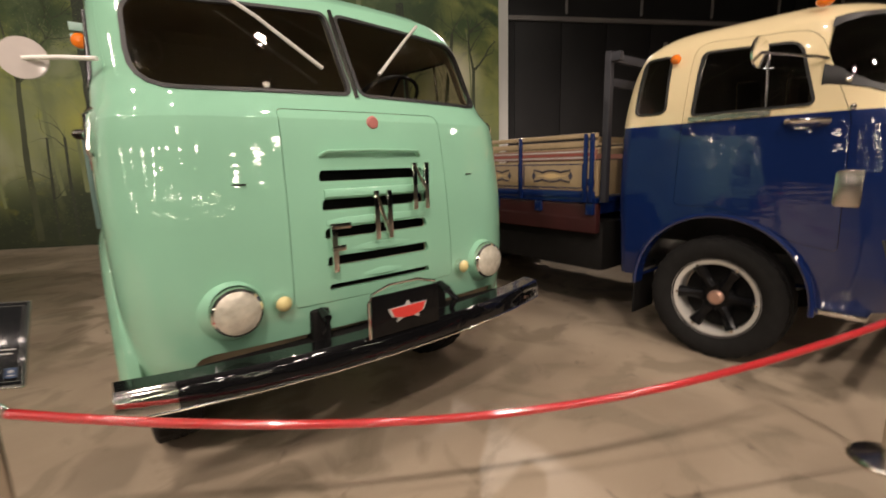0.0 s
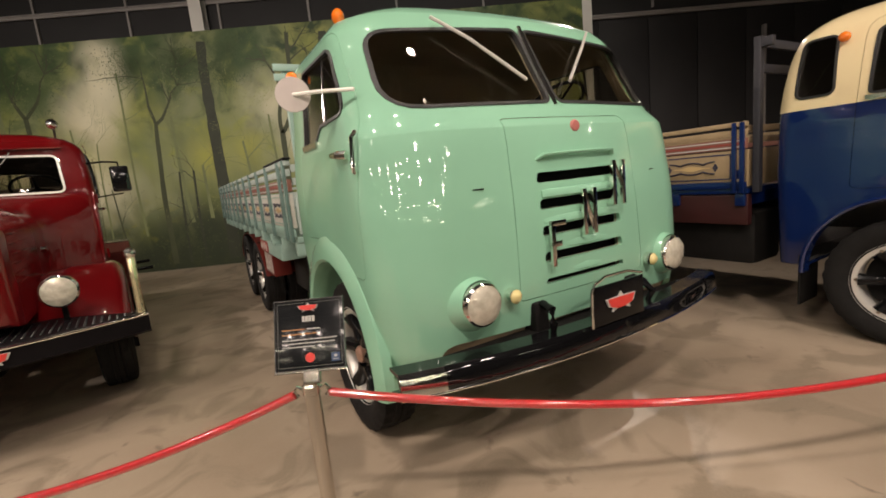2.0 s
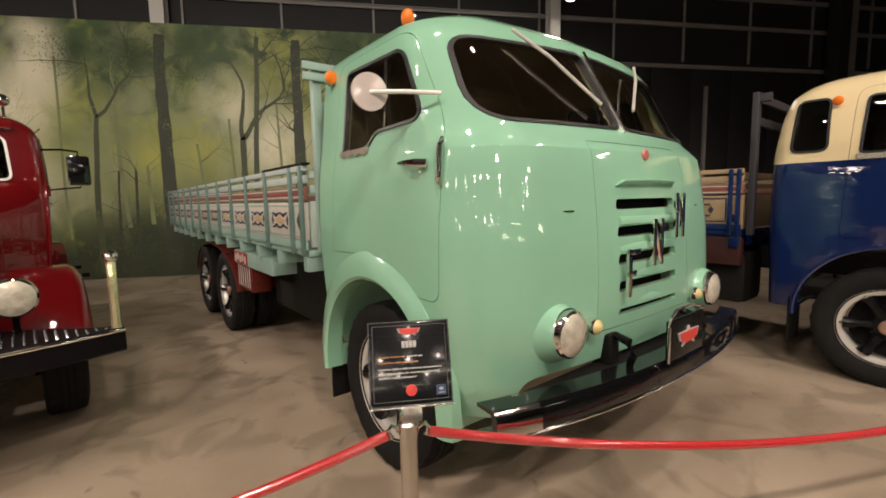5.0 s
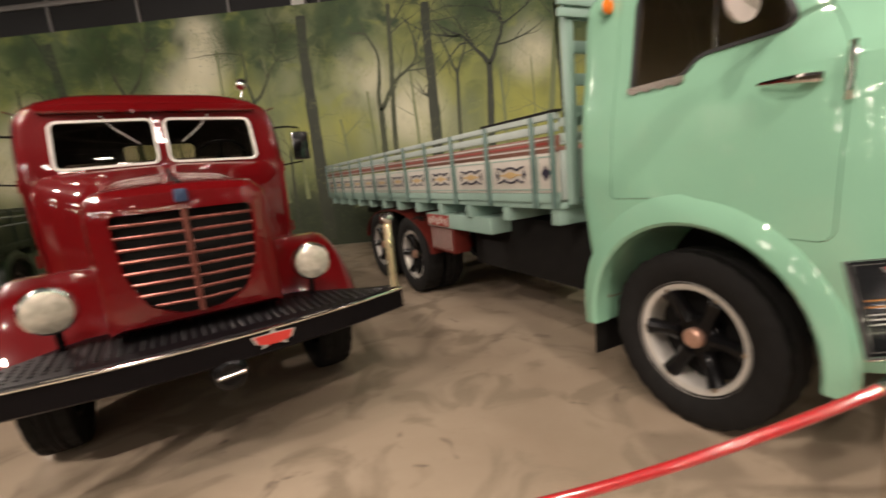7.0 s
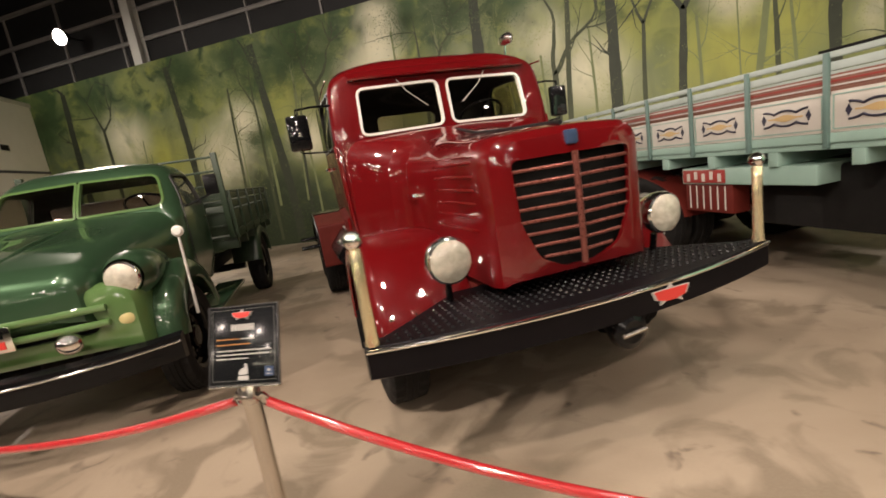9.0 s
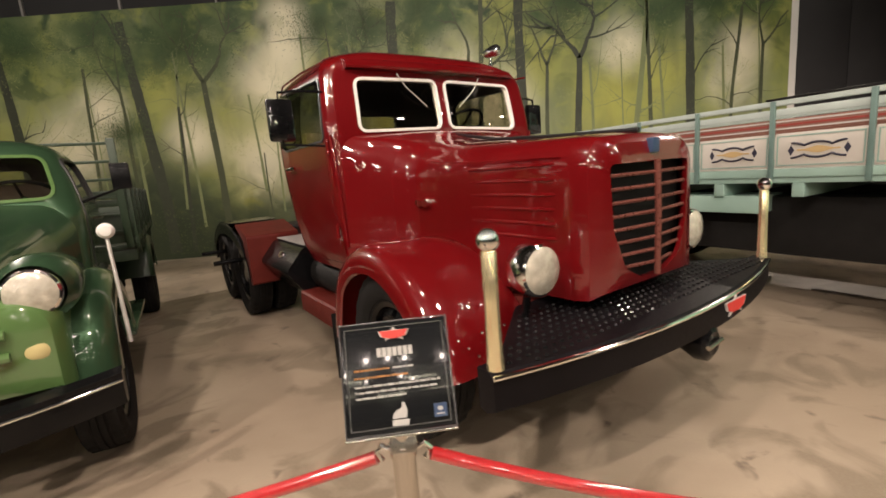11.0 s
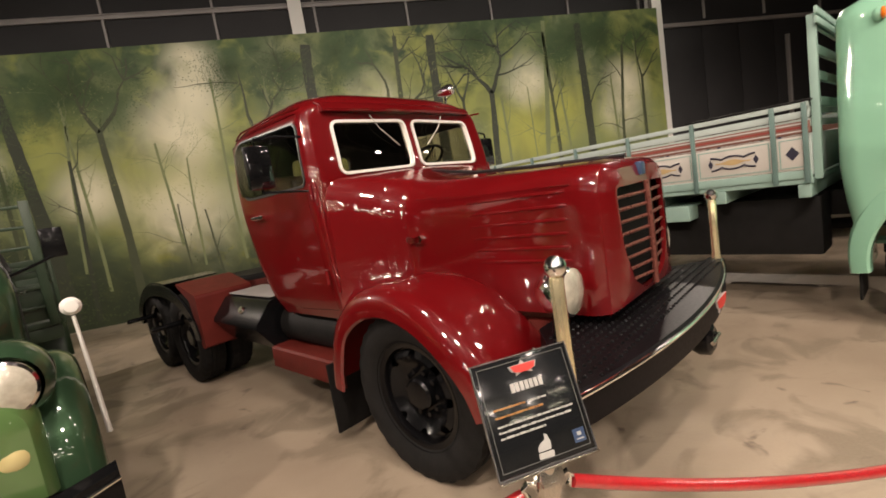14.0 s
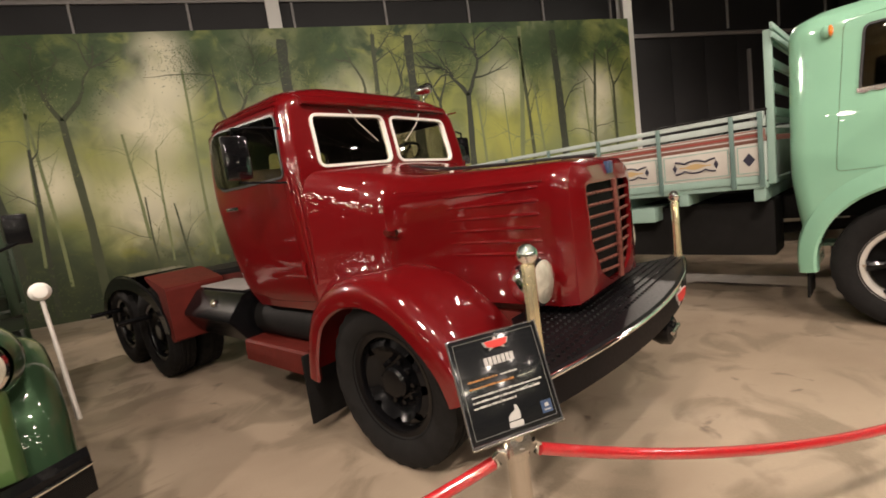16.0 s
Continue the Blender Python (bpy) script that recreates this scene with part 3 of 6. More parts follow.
# real floods, with lens and housing oversize to take in the glare around them
for fx, fz in ((4.35, 7.0), (-18.0, 7.05)):
    flood = thing("flood_lamp", pose(fx, 11.55, fz), "lit round flood lamp on the rear wall", "lamp", "flood lamps")
    part("housing", lathe([(0, 0.24), (0.13, 0.21), (0.21, 0.06), (0.235, -0.02), (0.22, -0.02), (0.19, 0.04), (0, 0.05)], (0, 1, 0.3)), DARK, flood)
    part("bracket", bx(-0.02, 0.02, 0.05, 0.695, 0.02, 0.06, 0.005), DARK, flood)
    part("glowing_lens", lathe([(0.21, 0.0), (0.14, -0.035), (0, -0.05)], (0, 1, 0.3), (0, -0.03, 0)), LAMP_GLOW, flood, "glowing warm white lens, oversize to include glare")

# long strip lights over the far aisle, behind the visitors
TUBE_GLOW = base_mat("tube_glow", (0.9, 0.9, 0.85), 0.4)
TUBE_GLOW.node_tree.nodes["Principled BSDF"].inputs["Emission Color"].default_value = (1.0, 0.9, 0.66, 1)
TUBE_GLOW.node_tree.nodes["Principled BSDF"].inputs["Emission Strength"].default_value = 22
for sx, sy, sz, ln in ((-11.0, -12.5, 3.0, 3.2), (-5.5, -12.5, 3.0, 3.2), (0.0, -12.5, 3.0, 3.2), (5.5, -12.5, 3.0, 3.2), (-8.6, -7.6, 3.3, 2.4), (-3.2, -7.6, 3.3, 2.4), (2.4, -7.6, 3.3, 2.4), (9.5, -6.0, 3.0, 2.4), (-17.0, -8.0, 2.6, 3.0)):
    strip = thing("strip_light", pose(sx, sy, sz), "long lit tube light hung over the far aisle", "lamp", "strip lights")
    part("tray", bx(-ln / 2, ln / 2, -0.06, 0.06, 0.05, 0.09, 0.01), PALE_STEEL, strip)
    part("tube", rod((-ln / 2 + 0.05, 0, 0.03), (ln / 2 - 0.05, 0, 0.03), 0.022, seg=12), TUBE_GLOW, strip, "glowing warm white tube")
    for s in (-1, 1):
        part("hanger", rod((s * ln * 0.35, 0, 0.08), (s * ln * 0.35, 0, 10.0 - sz), 0.006, seg=6), GIRDER, strip)

# the painted forest
mural = solid("mural", bx(-27, 3.92, 11.7, 11.84, 0.0, 5.8), MURAL_MAT, "wall-high mural of a misty green forest", "mural", "structure")
rng = random.Random(11)


def painted_tree(x, z0, z1, w, lean, material, branches, depth=0.0, fork=None, name="painted_tree"):
    """A flat painted trunk with bent outline and tapering branches."""
    bm = bmesh.new()

    def limb(p, d, ln, wd, level):
        steps = max(4, int(ln / 0.22))
        side_a, side_b, ends = [], [], []
        x_, z_ = p
        for i in range(steps + 1):
            t = i / steps
            half = wd * (1 - (0.35 if level == 0 else 0.85) * t) / 2 * rng.uniform(0.9, 1.1)
            nx, nz = -d[1], d[0]
            side_a.append((x_ + nx * half, z_ + nz * half)), side_b.append((x_ - nx * half, z_ - nz * half))
            ends.append((x_, z_, d))
            turn = rng.gauss(0, 0.016 if level == 0 else 0.22) + (0.03 if level and d[1] < 0.8 else 0)
            d = (d[0] * math.cos(turn) - d[1] * math.sin(turn), d[0] * math.sin(turn) + d[1] * math.cos(turn))
            x_, z_ = x_ + d[0] * ln / steps, z_ + d[1] * ln / steps
            if z_ > 5.76 or x_ > 3.85:
                break
        y_ = 11.6955 - depth - 0.0004 * level
        va = [bm.verts.new((a, y_, min(b, 5.79))) for a, b in side_a]
        vb = [bm.verts.new((a, y_, min(b, 5.79))) for a, b in side_b]
        for i in range(len(va) - 1):
            bm.faces.new((va[i], va[i + 1], vb[i + 1], vb[i]))
        return ends

    ends = limb((x, z0), (math.sin(lean), math.cos(lean)), (z1 - z0) / math.cos(lean), w, 0)
    starts = [(e, 1) for e in ends[int(len(ends) * 0.45):]]
    if fork:
        ends2 = []
        for s in (-1, 1):
            e = ends[-1]
            a = s * rng.uniform(0.35, 0.5)
            d = (e[2][0] * math.cos(a) - e[2][1] * math.sin(a), abs(e[2][1] * math.cos(a) + e[2][0] * math.sin(a)))
            ends2 += limb((e[0], e[1]), d, fork, w * 0.55, 1)[2:]
        starts = [(e, 2) for e in ends2]
    for _ in range(branches):
        e, lv = rng.choice(starts)
        a = rng.choice((-1, 1)) * rng.uniform(0.5, 1.1)
        d = (e[2][0] * math.cos(a) - e[2][1] * math.sin(a), abs(e[2][0] * math.sin(a) + e[2][1] * math.cos(a)))
        more = limb((e[0], e[1]), d, rng.uniform(0.5, 1.5), w * rng.uniform(0.18, 0.32), lv)
        for _ in range(2):
            f = rng.choice(more)
            a = rng.choice((-1, 1)) * rng.uniform(0.4, 0.9)
            d = (f[2][0] * math.cos(a) - f[2][1] * math.sin(a), f[2][0] * math.sin(a) + f[2][1] * math.cos(a))
            limb((f[0], f[1]), d, rng.uniform(0.3, 0.8), w * 0.11, lv + 1)
    part(name, bm, material, mural)


# misty far trunks first, then the nearer dark ones
for k in range(34):
    fx = -26.5 + k * 0.9 + rng.uniform(-0.4, 0.4)
    painted_tree(fx, rng.uniform(0.7, 1.5), rng.uniform(2.6, 5.2), rng.uniform(0.03, 0.10), rng.gauss(0, 0.03), TRUNK_PALE, 3, 0.0, name="painted_far_tree")
for tx, w, lean, mt, br, top, fork in (
        (-24.0, 0.3, 0.02, TRUNK_DARK, 3, 5.78, None), (-21.5, 0.2, -0.03, TRUNK_MID, 4, 3.6, 1.6), (-18.9, 0.32, 0.0, TRUNK_DARK, 2, 5.78, None),
        (-17.6, 0.15, -0.02, TRUNK_DARK, 5, 4.2, 1.5), (-14.55, 0.27, -0.01, TRUNK_DARK, 2, 5.78, None), (-13.0, 0.10, 0.02, TRUNK_MID, 4, 4.6, None),
        (-12.1, 0.11, 0.01, TRUNK_MID, 7, 4.0, 1.4), (-11.45, 0.30, 0.01, TRUNK_DARK, 1, 5.78, None), (-10.98, 0.10, 0.04, TRUNK_DARK, 2, 3.6, None),
        (-10.05, 0.19, 0.015, TRUNK_MID, 7, 4.1, 1.5), (-8.95, 0.05, 0.03, TRUNK_MID, 2, 2.4, None), (-8.3, 0.05, -0.05, TRUNK_MID, 2, 2.2, None),
        (-7.2, 0.15, 0.0, TRUNK_MID, 8, 3.7, 1.6), (-6.8, 0.07, 0.02, TRUNK_DARK, 2, 2.5, None), (-6.4, 0.08, 0.03, TRUNK_DARK, 2, 2.5, None),
        (-5.65, 0.34, 0.0, TRUNK_DARK, 0, 5.78, None), (-4.0, 0.20, 0.0, TRUNK_MID, 6, 3.2, 2.3), (-3.75, 0.15, 0.02, TRUNK_MID, 4, 5.6, None),
        (-2.66, 0.30, 0.01, TRUNK_DARK, 2, 5.78, None), (-2.05, 0.12, -0.02, TRUNK_MID, 6, 3.9, 1.6), (-1.33, 0.22, 0.01, TRUNK_DARK, 9, 4.0, 1.7),
        (0.03, 0.16, 0.0, TRUNK_PALE, 3, 5.7, None), (0.5, 0.12, 0.01, TRUNK_MID, 4, 5.4, None), (1.45, 0.28, 0.0, TRUNK_DARK, 1, 5.78, None),
        (2.42, 0.11, 0.01, TRUNK_MID, 5, 4.9, None), (3.2, 0.12, -0.02, TRUNK_MID, 5, 4.0, 1.4)):
    painted_tree(tx, 0.15, top, w, lean, mt, br, 0.001, fork)


def painted_leaves(name, material, clumps, per, size, lift):
    verts, faces = [], []
    for cx, cz, sx, sz in clumps:
        for _ in range(per):
            x, z = rng.gauss(cx, sx), rng.gauss(cz, sz)
            if not (-26.9 < x < 3.8 and 0.1 < z < 5.74):
                continue
            a, s = rng.uniform(0, math.pi), rng.uniform(0.4, 1.0) * size
            ca, sa, k = math.cos(a) * s, math.sin(a) * s, len(verts)
            verts += [(x - ca, 11.6925 - lift, z - sa), (x + sa * 0.4, 11.6925 - lift, z - ca * 0.4), (x + ca, 11.6925 - lift, z + sa), (x - sa * 0.4, 11.6925 - lift, z + ca * 0.4)]
            faces.append((k, k + 1, k + 2, k + 3))
    me = bpy.data.meshes.new(name)
    me.from_pydata(verts, [], faces)
    tagged(part(name, me, material, mural), kind="stuff")


painted_leaves("painted_crown_leaves", LEAF_DEEP, [(rng.gauss(cx, r * 0.4), rng.gauss(cz - 0.05, r * 0.3), rng.uniform(0.12, 0.32), rng.uniform(0.08, 0.2)) for cx, cz, r in CROWNS for _ in range(16)], 110, 0.022, 0.0006)
painted_leaves("painted_lit_leaves", LEAF_LIT, [(rng.uniform(-20, 3.6), rng.uniform(1.6, 5.2), rng.uniform(0.12, 0.4), rng.uniform(0.06, 0.22)) for _ in range(130)], 50, 0.02, 0.001)
painted_leaves("painted_undergrowth", LEAF_DARK, [(rng.uniform(-26, 3.5), rng.uniform(0.2, 1.1), rng.uniform(0.3, 0.7), rng.uniform(0.1, 0.3)) for _ in range(60)], 60, 0.032, 0.0008)

# ---- wheels ----
WHEEL_CACHE = {}


def wheel_meshes(r, width, style):
    key = (r, width, style)
    if key in WHEEL_CACHE:
        return WHEEL_CACHE[key]
    h, ri = width / 2, r * 0.625
    tyre = lathe([(ri, -h * 0.72), (ri + 0.02, -h * 0.8), (ri + 0.06, -h * 0.95), (r * 0.86, -h), (r * 0.94, -h * 0.93), (r * 0.985, -h * 0.82), (r * 0.992, -h * 0.42), (r * 0.975, -h * 0.38), (r * 0.975, -h * 0.30), (r * 0.995, -h * 0.26), (r * 0.997, -h * 0.05), (r * 0.978, -h * 0.03),
                  (r * 0.978, h * 0.03), (r * 0.997, h * 0.05), (r * 0.995, h * 0.26), (r * 0.975, h * 0.30), (r * 0.975, h * 0.38), (r * 0.992, h * 0.42), (r * 0.985, h * 0.82), (r * 0.94, h * 0.93), (r * 0.86, h), (ri + 0.06, h * 0.95), (ri + 0.02, h * 0.8), (ri, h * 0.72)], (1, 0, 0), seg=112, closed=True)
    for v in tyre.verts:
        rad = math.hypot(v.co.y, v.co.z)
        if rad > r * 0.93 and abs(v.co.x) > h * 0.4 and int((math.atan2(v.co.z, v.co.y) + math.pi) / (2 * math.pi) * 56 + 0.25) % 2:
            v.co.y, v.co.z = v.co.y * 0.986, v.co.z * 0.986
    out = {"tyre": to_mesh(tyre, "tyre", 40)}
    rim = lathe([(ri + 0.012, -h * 0.80), (ri + 0.018, -h * 0.72), (ri - 0.012, -h * 0.70), (ri - 0.034, -h * 0.64), (ri - 0.042, -h * 0.5), (ri - 0.03, h * 0.6), (ri, h * 0.7), (ri + 0.005, -h * 0.5)], (1, 0, 0), seg=56, closed=True)
    out["rim"] = to_mesh(rim, "rim")
    if style == "spoke":
        d = lathe([(0, -h * 0.35), (0.11, -h * 0.35), (0.13, -h * 0.2), (0.13, h * 0.3), (0, h * 0.3)], (1, 0, 0), seg=32)
        out["spoke"] = to_mesh(tube([(-h * 0.2, 0, 0.1), (-h * 0.28, 0, 0.19), (-h * 0.5, 0, ri - 0.035)], [0.055, 0.042, 0.055], 10), "spoke")
        out["brake_drum"] = to_mesh(lathe([(ri - 0.05, h * 0.35), (0, h * 0.36)], (1, 0, 0), seg=32), "brake_drum")
        out["spokes"] = to_mesh(d, "spokes")
        hub = lathe([(0, -h * 0.72), (0.045, -h * 0.70), (0.06, -h * 0.6), (0.062, -h * 0.34), (0, -h * 0.34)], (1, 0, 0), seg=28)
        out["hub"] = to_mesh(hub, "hub")
        out["wheel_nut"] = to_mesh(rod((-h * 0.5, 0, ri - 0.03), (-h * 0.72, 0, ri - 0.03), 0.014, seg=6), "nut")
    else:
        prof = [(ri - 0.05, -h * 0.45), (ri - 0.09, -h * 0.6), (0.2, -h * 0.3), (0.16, -h * 0.12), (0.10, -h * 0.12), (0.10, -h * 0.5), (0.085, -h * 0.62), (0.0, -h * 0.66)]
        me = to_mesh(lathe(prof + [(0, h * 0.1), (ri - 0.05, h * 0.1)], (1, 0, 0), seg=48), "disc")
        holes = []
        for k in range(8):
            a = 2 * math.pi * k / 8
            holes.append(prism(circle(0.245 * math.cos(a) * r / 0.52, 0.245 * math.sin(a) * r / 0.52, 0.03, 14), "x", -0.4, 0.4))
        out["spokes"] = carve(me, holes)
        out["wheel_nut"] = to_mesh(rod((-h * 0.1, 0, 0.135), (-h * 0.36, 0, 0.135), 0.016, seg=6), "nut")
    WHEEL_CACHE[key] = out
    return out


def wheel(parent, x, y, r=0.53, width=0.27, style="spoke", rim=SILVER, disc=BLACK, hub=HUB_COPPER, label=""):
    ms = wheel_meshes(r, width, style)
    w = part("wheel", ms["tyre"], RUBBER, parent, label, pose(x, y, r, 0, 0, 0 if x < 0 else 180))
    for key, mt in (("rim", rim), ("spokes", disc), ("brake_drum", DARK), ("hub", hub)):
        if key in ms:
            ob = new({"spokes": "wheel_disc", "hub": "hub"}.get(key, key), ms[key])
            if len(ms[key].materials) == 0:
                ms[key].materials.append(mt)
            ob.parent = w
            ob.material_slots[0].link, ob.material_slots[0].material = "OBJECT", mt
    for k in range(6 if style == "spoke" else 0):
        ob = part("spoke", ms["spoke"], disc, w, "", Matrix.Rotation((k + 0.5) * math.pi / 3, 4, "X"))
        ob.material_slots[0].link, ob.material_slots[0].material = "OBJECT", disc
    for k in range(6 if style == "spoke" else 10):
        part("wheel_nut", ms["wheel_nut"], disc if style != "spoke" else STEEL, w, "", Matrix.Rotation((k + 0.5) * 2 * math.pi / (6 if style == "spoke" else 10), 4, "X"))
    return w


def head_lamp(parent, x, y, z, r, axis=(0, 1, 0), name="headlight", rim=CHROME, lens=LENS):
    """A deep chrome ring with a domed ribbed lens; axis points backwards."""
    ring = part(name, lathe([(r * 0.86, -0.015), (r * 0.9, -0.03), (r, -0.02), (r * 1.04, 0.0), (r * 1.03, 0.03), (r * 0.9, 0.1), (r * 0.5, 0.15), (0, 0.16)], axis, (x, y, z), 36), rim, parent)
    dome = lathe([(r * 0.95, -0.024), (r * 0.78, -0.038), (r * 0.45, -0.05), (0, -0.056)], axis, (x, y, z), 36)
    part("lens", dome, lens, ring, "ribbed glass lens")
    return ring


MIRROR_BACK = varied("mirror_back_paint", (0.55, 0.49, 0.45), 0.35, coat=0.4)


def round_mirror(parent, c, r, foot):
    p = part("mirror", lathe([(0, 0.03), (r * 0.7, 0.028), (r, 0.008), (r, -0.006), (0, -0.008)], (0.15, 1, 0), c, 32), MIRROR_BACK if parent.name.startswith("mint") else CHROME, parent, "round door mirror")
    part("mirror_arm", tube([c, (c[0] * 0.5 + foot[0] * 0.5, c[1] * 0.5 + foot[1] * 0.5, c[2] * 0.5 + foot[2] * 0.5 + 0.004), foot], 0.011, 8), WHITE if parent.name.startswith("mint") else CHROME, p)


def badge(parent, x, y, z, w, tilt=0.0, name="star_badge"):
    """A flat red shield with a white outline and point."""
    pts = [(-0.5, 0.13), (-0.08, 0.14), (0, 0.27), (0.08, 0.14), (0.5, 0.13), (0.42, -0.1), (0.27, -0.16), (0.3, -0.28), (0.12, -0.19), (-0.12, -0.19), (-0.3, -0.28), (-0.27, -0.16), (-0.42, -0.1)]
    m = pose(x, y, z, tilt, 0, 0)
    ob = part(name, prism([(a * w, b * w * 0.8) for a, b in pts], "y", -0.004, 0.004), SIGN_WHITE, parent, "white and red winged badge", m)
    part("badge_field", prism([(a * w * 0.86, b * w * 0.62) for a, b in [(-0.52, 0.16), (0.52, 0.16), (0.42, -0.14), (0.15, -0.24), (-0.15, -0.24), (-0.42, -0.14)]], "y", -0.007, -0.002), LOGO_RED, ob)
    return ob


def fender(path, x_in, x_out, drop=0.1, thick=0.014, rnd=0.1):
    """A sheet wing bent over a wheel: path in (y, z), rounded and turned down at its outer edge."""
    k = len(path)
    fine = []
    for i in range(k - 1):
        p0, p1, p2, p3 = [Vector(path[min(max(j, 0), k - 1)]) for j in (i - 1, i, i + 1, i + 2)]
        for s in range(6):
            t = s / 6
            fine.append(0.5 * ((2 * p1) + (p2 - p0) * t + (2 * p0 - 5 * p1 + 4 * p2 - p3) * t * t + (3 * p1 - p0 - 3 * p2 + p3) * t**3))
    fine.append(Vector(path[-1]))
    sgn = 1 if x_out > x_in else -1
    span = abs(x_out - x_in)
    prof = [(0, -0.06), (0.15, -0.02), (0.4, 0.0), (0.65, -0.004)]
    prof += [(1 - rnd / span + rnd / span * math.sin(a), -rnd + rnd * math.cos(a)) for a in (0.2, 0.5, 0.8, 1.1, 1.35, 1.57)]
    prof.append((1.0, -rnd - drop * 0.5)), prof.append((1.0, -rnd - drop))
    rings = []
    for i, p in enumerate(fine):
        d = (fine[min(i + 1, len(fine) - 1)] - fine[max(i - 1, 0)]).normalized()
        n = Vector((-d[1], d[0]))
        top = [(x_in + sgn * span * u, p[0] + n[0] * v, p[1] + n[1] * v) for u, v in prof]
        low = [(x_in + sgn * (span * u - thick * (1 if u > 0.9 else 0)), p[0] + n[0] * (v - thick), p[1] + n[1] * (v - thick)) for u, v in reversed(prof)]
        rings.append(top + low)
    return skin(rings)


def plank_bed(parent, x, y0, y1, zb, zt, posts, frame_mat, panel_mat, stripe_mat, ornament=True, slat_mat=None, name="side_board", post_mat=None):
    """Wooden drop sides of a truck bed: posts, painted lower boards, striped middle slat, top rails."""
    slat_mat = slat_mat or frame_mat
    h = zt - zb
    floor_ob = part("bed_floor", bx(-abs(x), abs(x), y0, y1, zb - 0.07, zb - 0.02, 0.006), frame_mat, parent)
    for k in range(int((y1 - y0) / 0.65) + 1):
        yy = y0 + 0.06 + k * 0.65
        part("cross_beam", bx(-abs(x) - 0.01, abs(x) + 0.01, yy - 0.045, yy + 0.045, zb - 0.19, zb - 0.072, 0.008), frame_mat, floor_ob)
    for s in (1, -1):
        xs = x * s
        o = 1 if xs > 0 else -1
        t = 0.018
        part("edge_rail", bx(xs - t, xs + t + o * 0.02, y0, y1, zb - 0.02, zb + 0.05, 0.006), frame_mat, floor_ob)
        if s == 1:
            edges = [y0] + list(posts) + [y1]
            for a, b in zip(edges, edges[1:]):
                if b - a < 0.12:
                    continue
                board = part(name, bx(xs - t, xs + t, a + 0.02, b - 0.02, zb + 0.055, zb + 0.35 * h / 0.63, 0.006), panel_mat, parent)
                bz0, bz1 = zb + 0.055, zb + 0.35 * h / 0.63
                face = xs + o * (t + 0.003)
                part("board_border", prism([(a + 0.035, bz0 + 0.02), (b - 0.035, bz0 + 0.02), (b - 0.035, bz1 - 0.02), (a + 0.035, bz1 - 0.02)], "x", face - 0.002, face + 0.002,
                     [(a + 0.045, bz0 + 0.03), (b - 0.045, bz0 + 0.03), (b - 0.045, bz1 - 0.03), (a + 0.045, bz1 - 0.03)]), frame_mat, board)
                if not ornament:
                    continue
                cy, cz, wy, hz = (a + b) / 2, (bz0 + bz1) / 2, (b - a) * 0.28, (bz1 - bz0) * 0.21
                if b - a > 0.4:
                    for up in (-1, 1):
                        pts = [(face, cy + wy * u, cz + up * hz * (0.55 + 0.45 * abs(math.cos(u * 3.1)) ** 0.7)) for u in [q / 10 for q in range(-10, 11)]]
                        part("painted_scroll", tube(pts, 0.009, 6, flat=1.0), STRIPE_DARK, board)
                    part("painted_scroll_field", prism([(cy + wy * 0.8 * math.cos(q), cz + hz * (0.30 + 0.16 * math.cos(4 * q)) * math.sin(q)) for q in [k * math.pi / 16 for k in range(32)]], "x", face - 0.002, face + 0.003), STRIPE_GOLD, board)
                    part("painted_diamond", prism([(cy - wy * 0.4, cz), (cy, cz + hz * 0.4), (cy + wy * 0.4, cz), (cy, cz - hz * 0.4)], "x", face - 0.001, face + 0.005), STRIPE_DARK, board)
                    for e in (-1, 1):
                        part("painted_end", prism([(cy + e * wy * 1.02, cz - hz * 0.7), (cy + e * wy * 1.14, cz), (cy + e * wy * 1.02, cz + hz * 0.7), (cy + e * wy * 0.9, cz)], "x", face - 0.001, face + 0.005), STRIPE_DARK, board)
                else:
                    part("painted_diamond", prism([(cy - 0.05, cz), (cy, cz + hz), (cy + 0.05, cz), (cy, cz - hz)], "x", face - 0.001, face + 0.005), STRIPE_DARK, board)
        else:
            part(name, bx(xs - t, xs + t, y0, y1, zb + 0.055, zb + 0.35 * h / 0.63, 0.006), panel_mat, parent)
        z1 = zb + 0.36 * h / 0.63
        mid = part("striped_slat", bx(xs - t, xs + t, y0, y1, z1 + 0.01, z1 + 0.11, 0.006), stripe_mat, parent)
        for zz, mt in ((z1 + 0.03, SIGN_WHITE), (z1 + 0.06, STRIPE_RED), (z1 + 0.09, SIGN_WHITE)):
            if ornament:
                part("painted_line", bx(xs + o * t, xs + o * (t + 0.003), y0 + 0.01, y1, zz - 0.006, zz + 0.006), mt, mid)
        part("upper_slat", bx(xs - t, xs + t, y0, y1, z1 + 0.135, z1 + 0.195, 0.006), slat_mat, parent)
        part("top_rail", bx(xs - t - 0.01, xs + t + 0.01, y0, y1, zt - 0.045, zt, 0.008), slat_mat, parent)
        for yy in [y0 + 0.03] + list(posts) + [y1 - 0.03]:
            part("post", bx(xs + o * t, xs + o * (t + 0.03), yy - 0.019, yy + 0.019, zb - 0.06, zt - 0.005, 0.005), post_mat or frame_mat, parent)
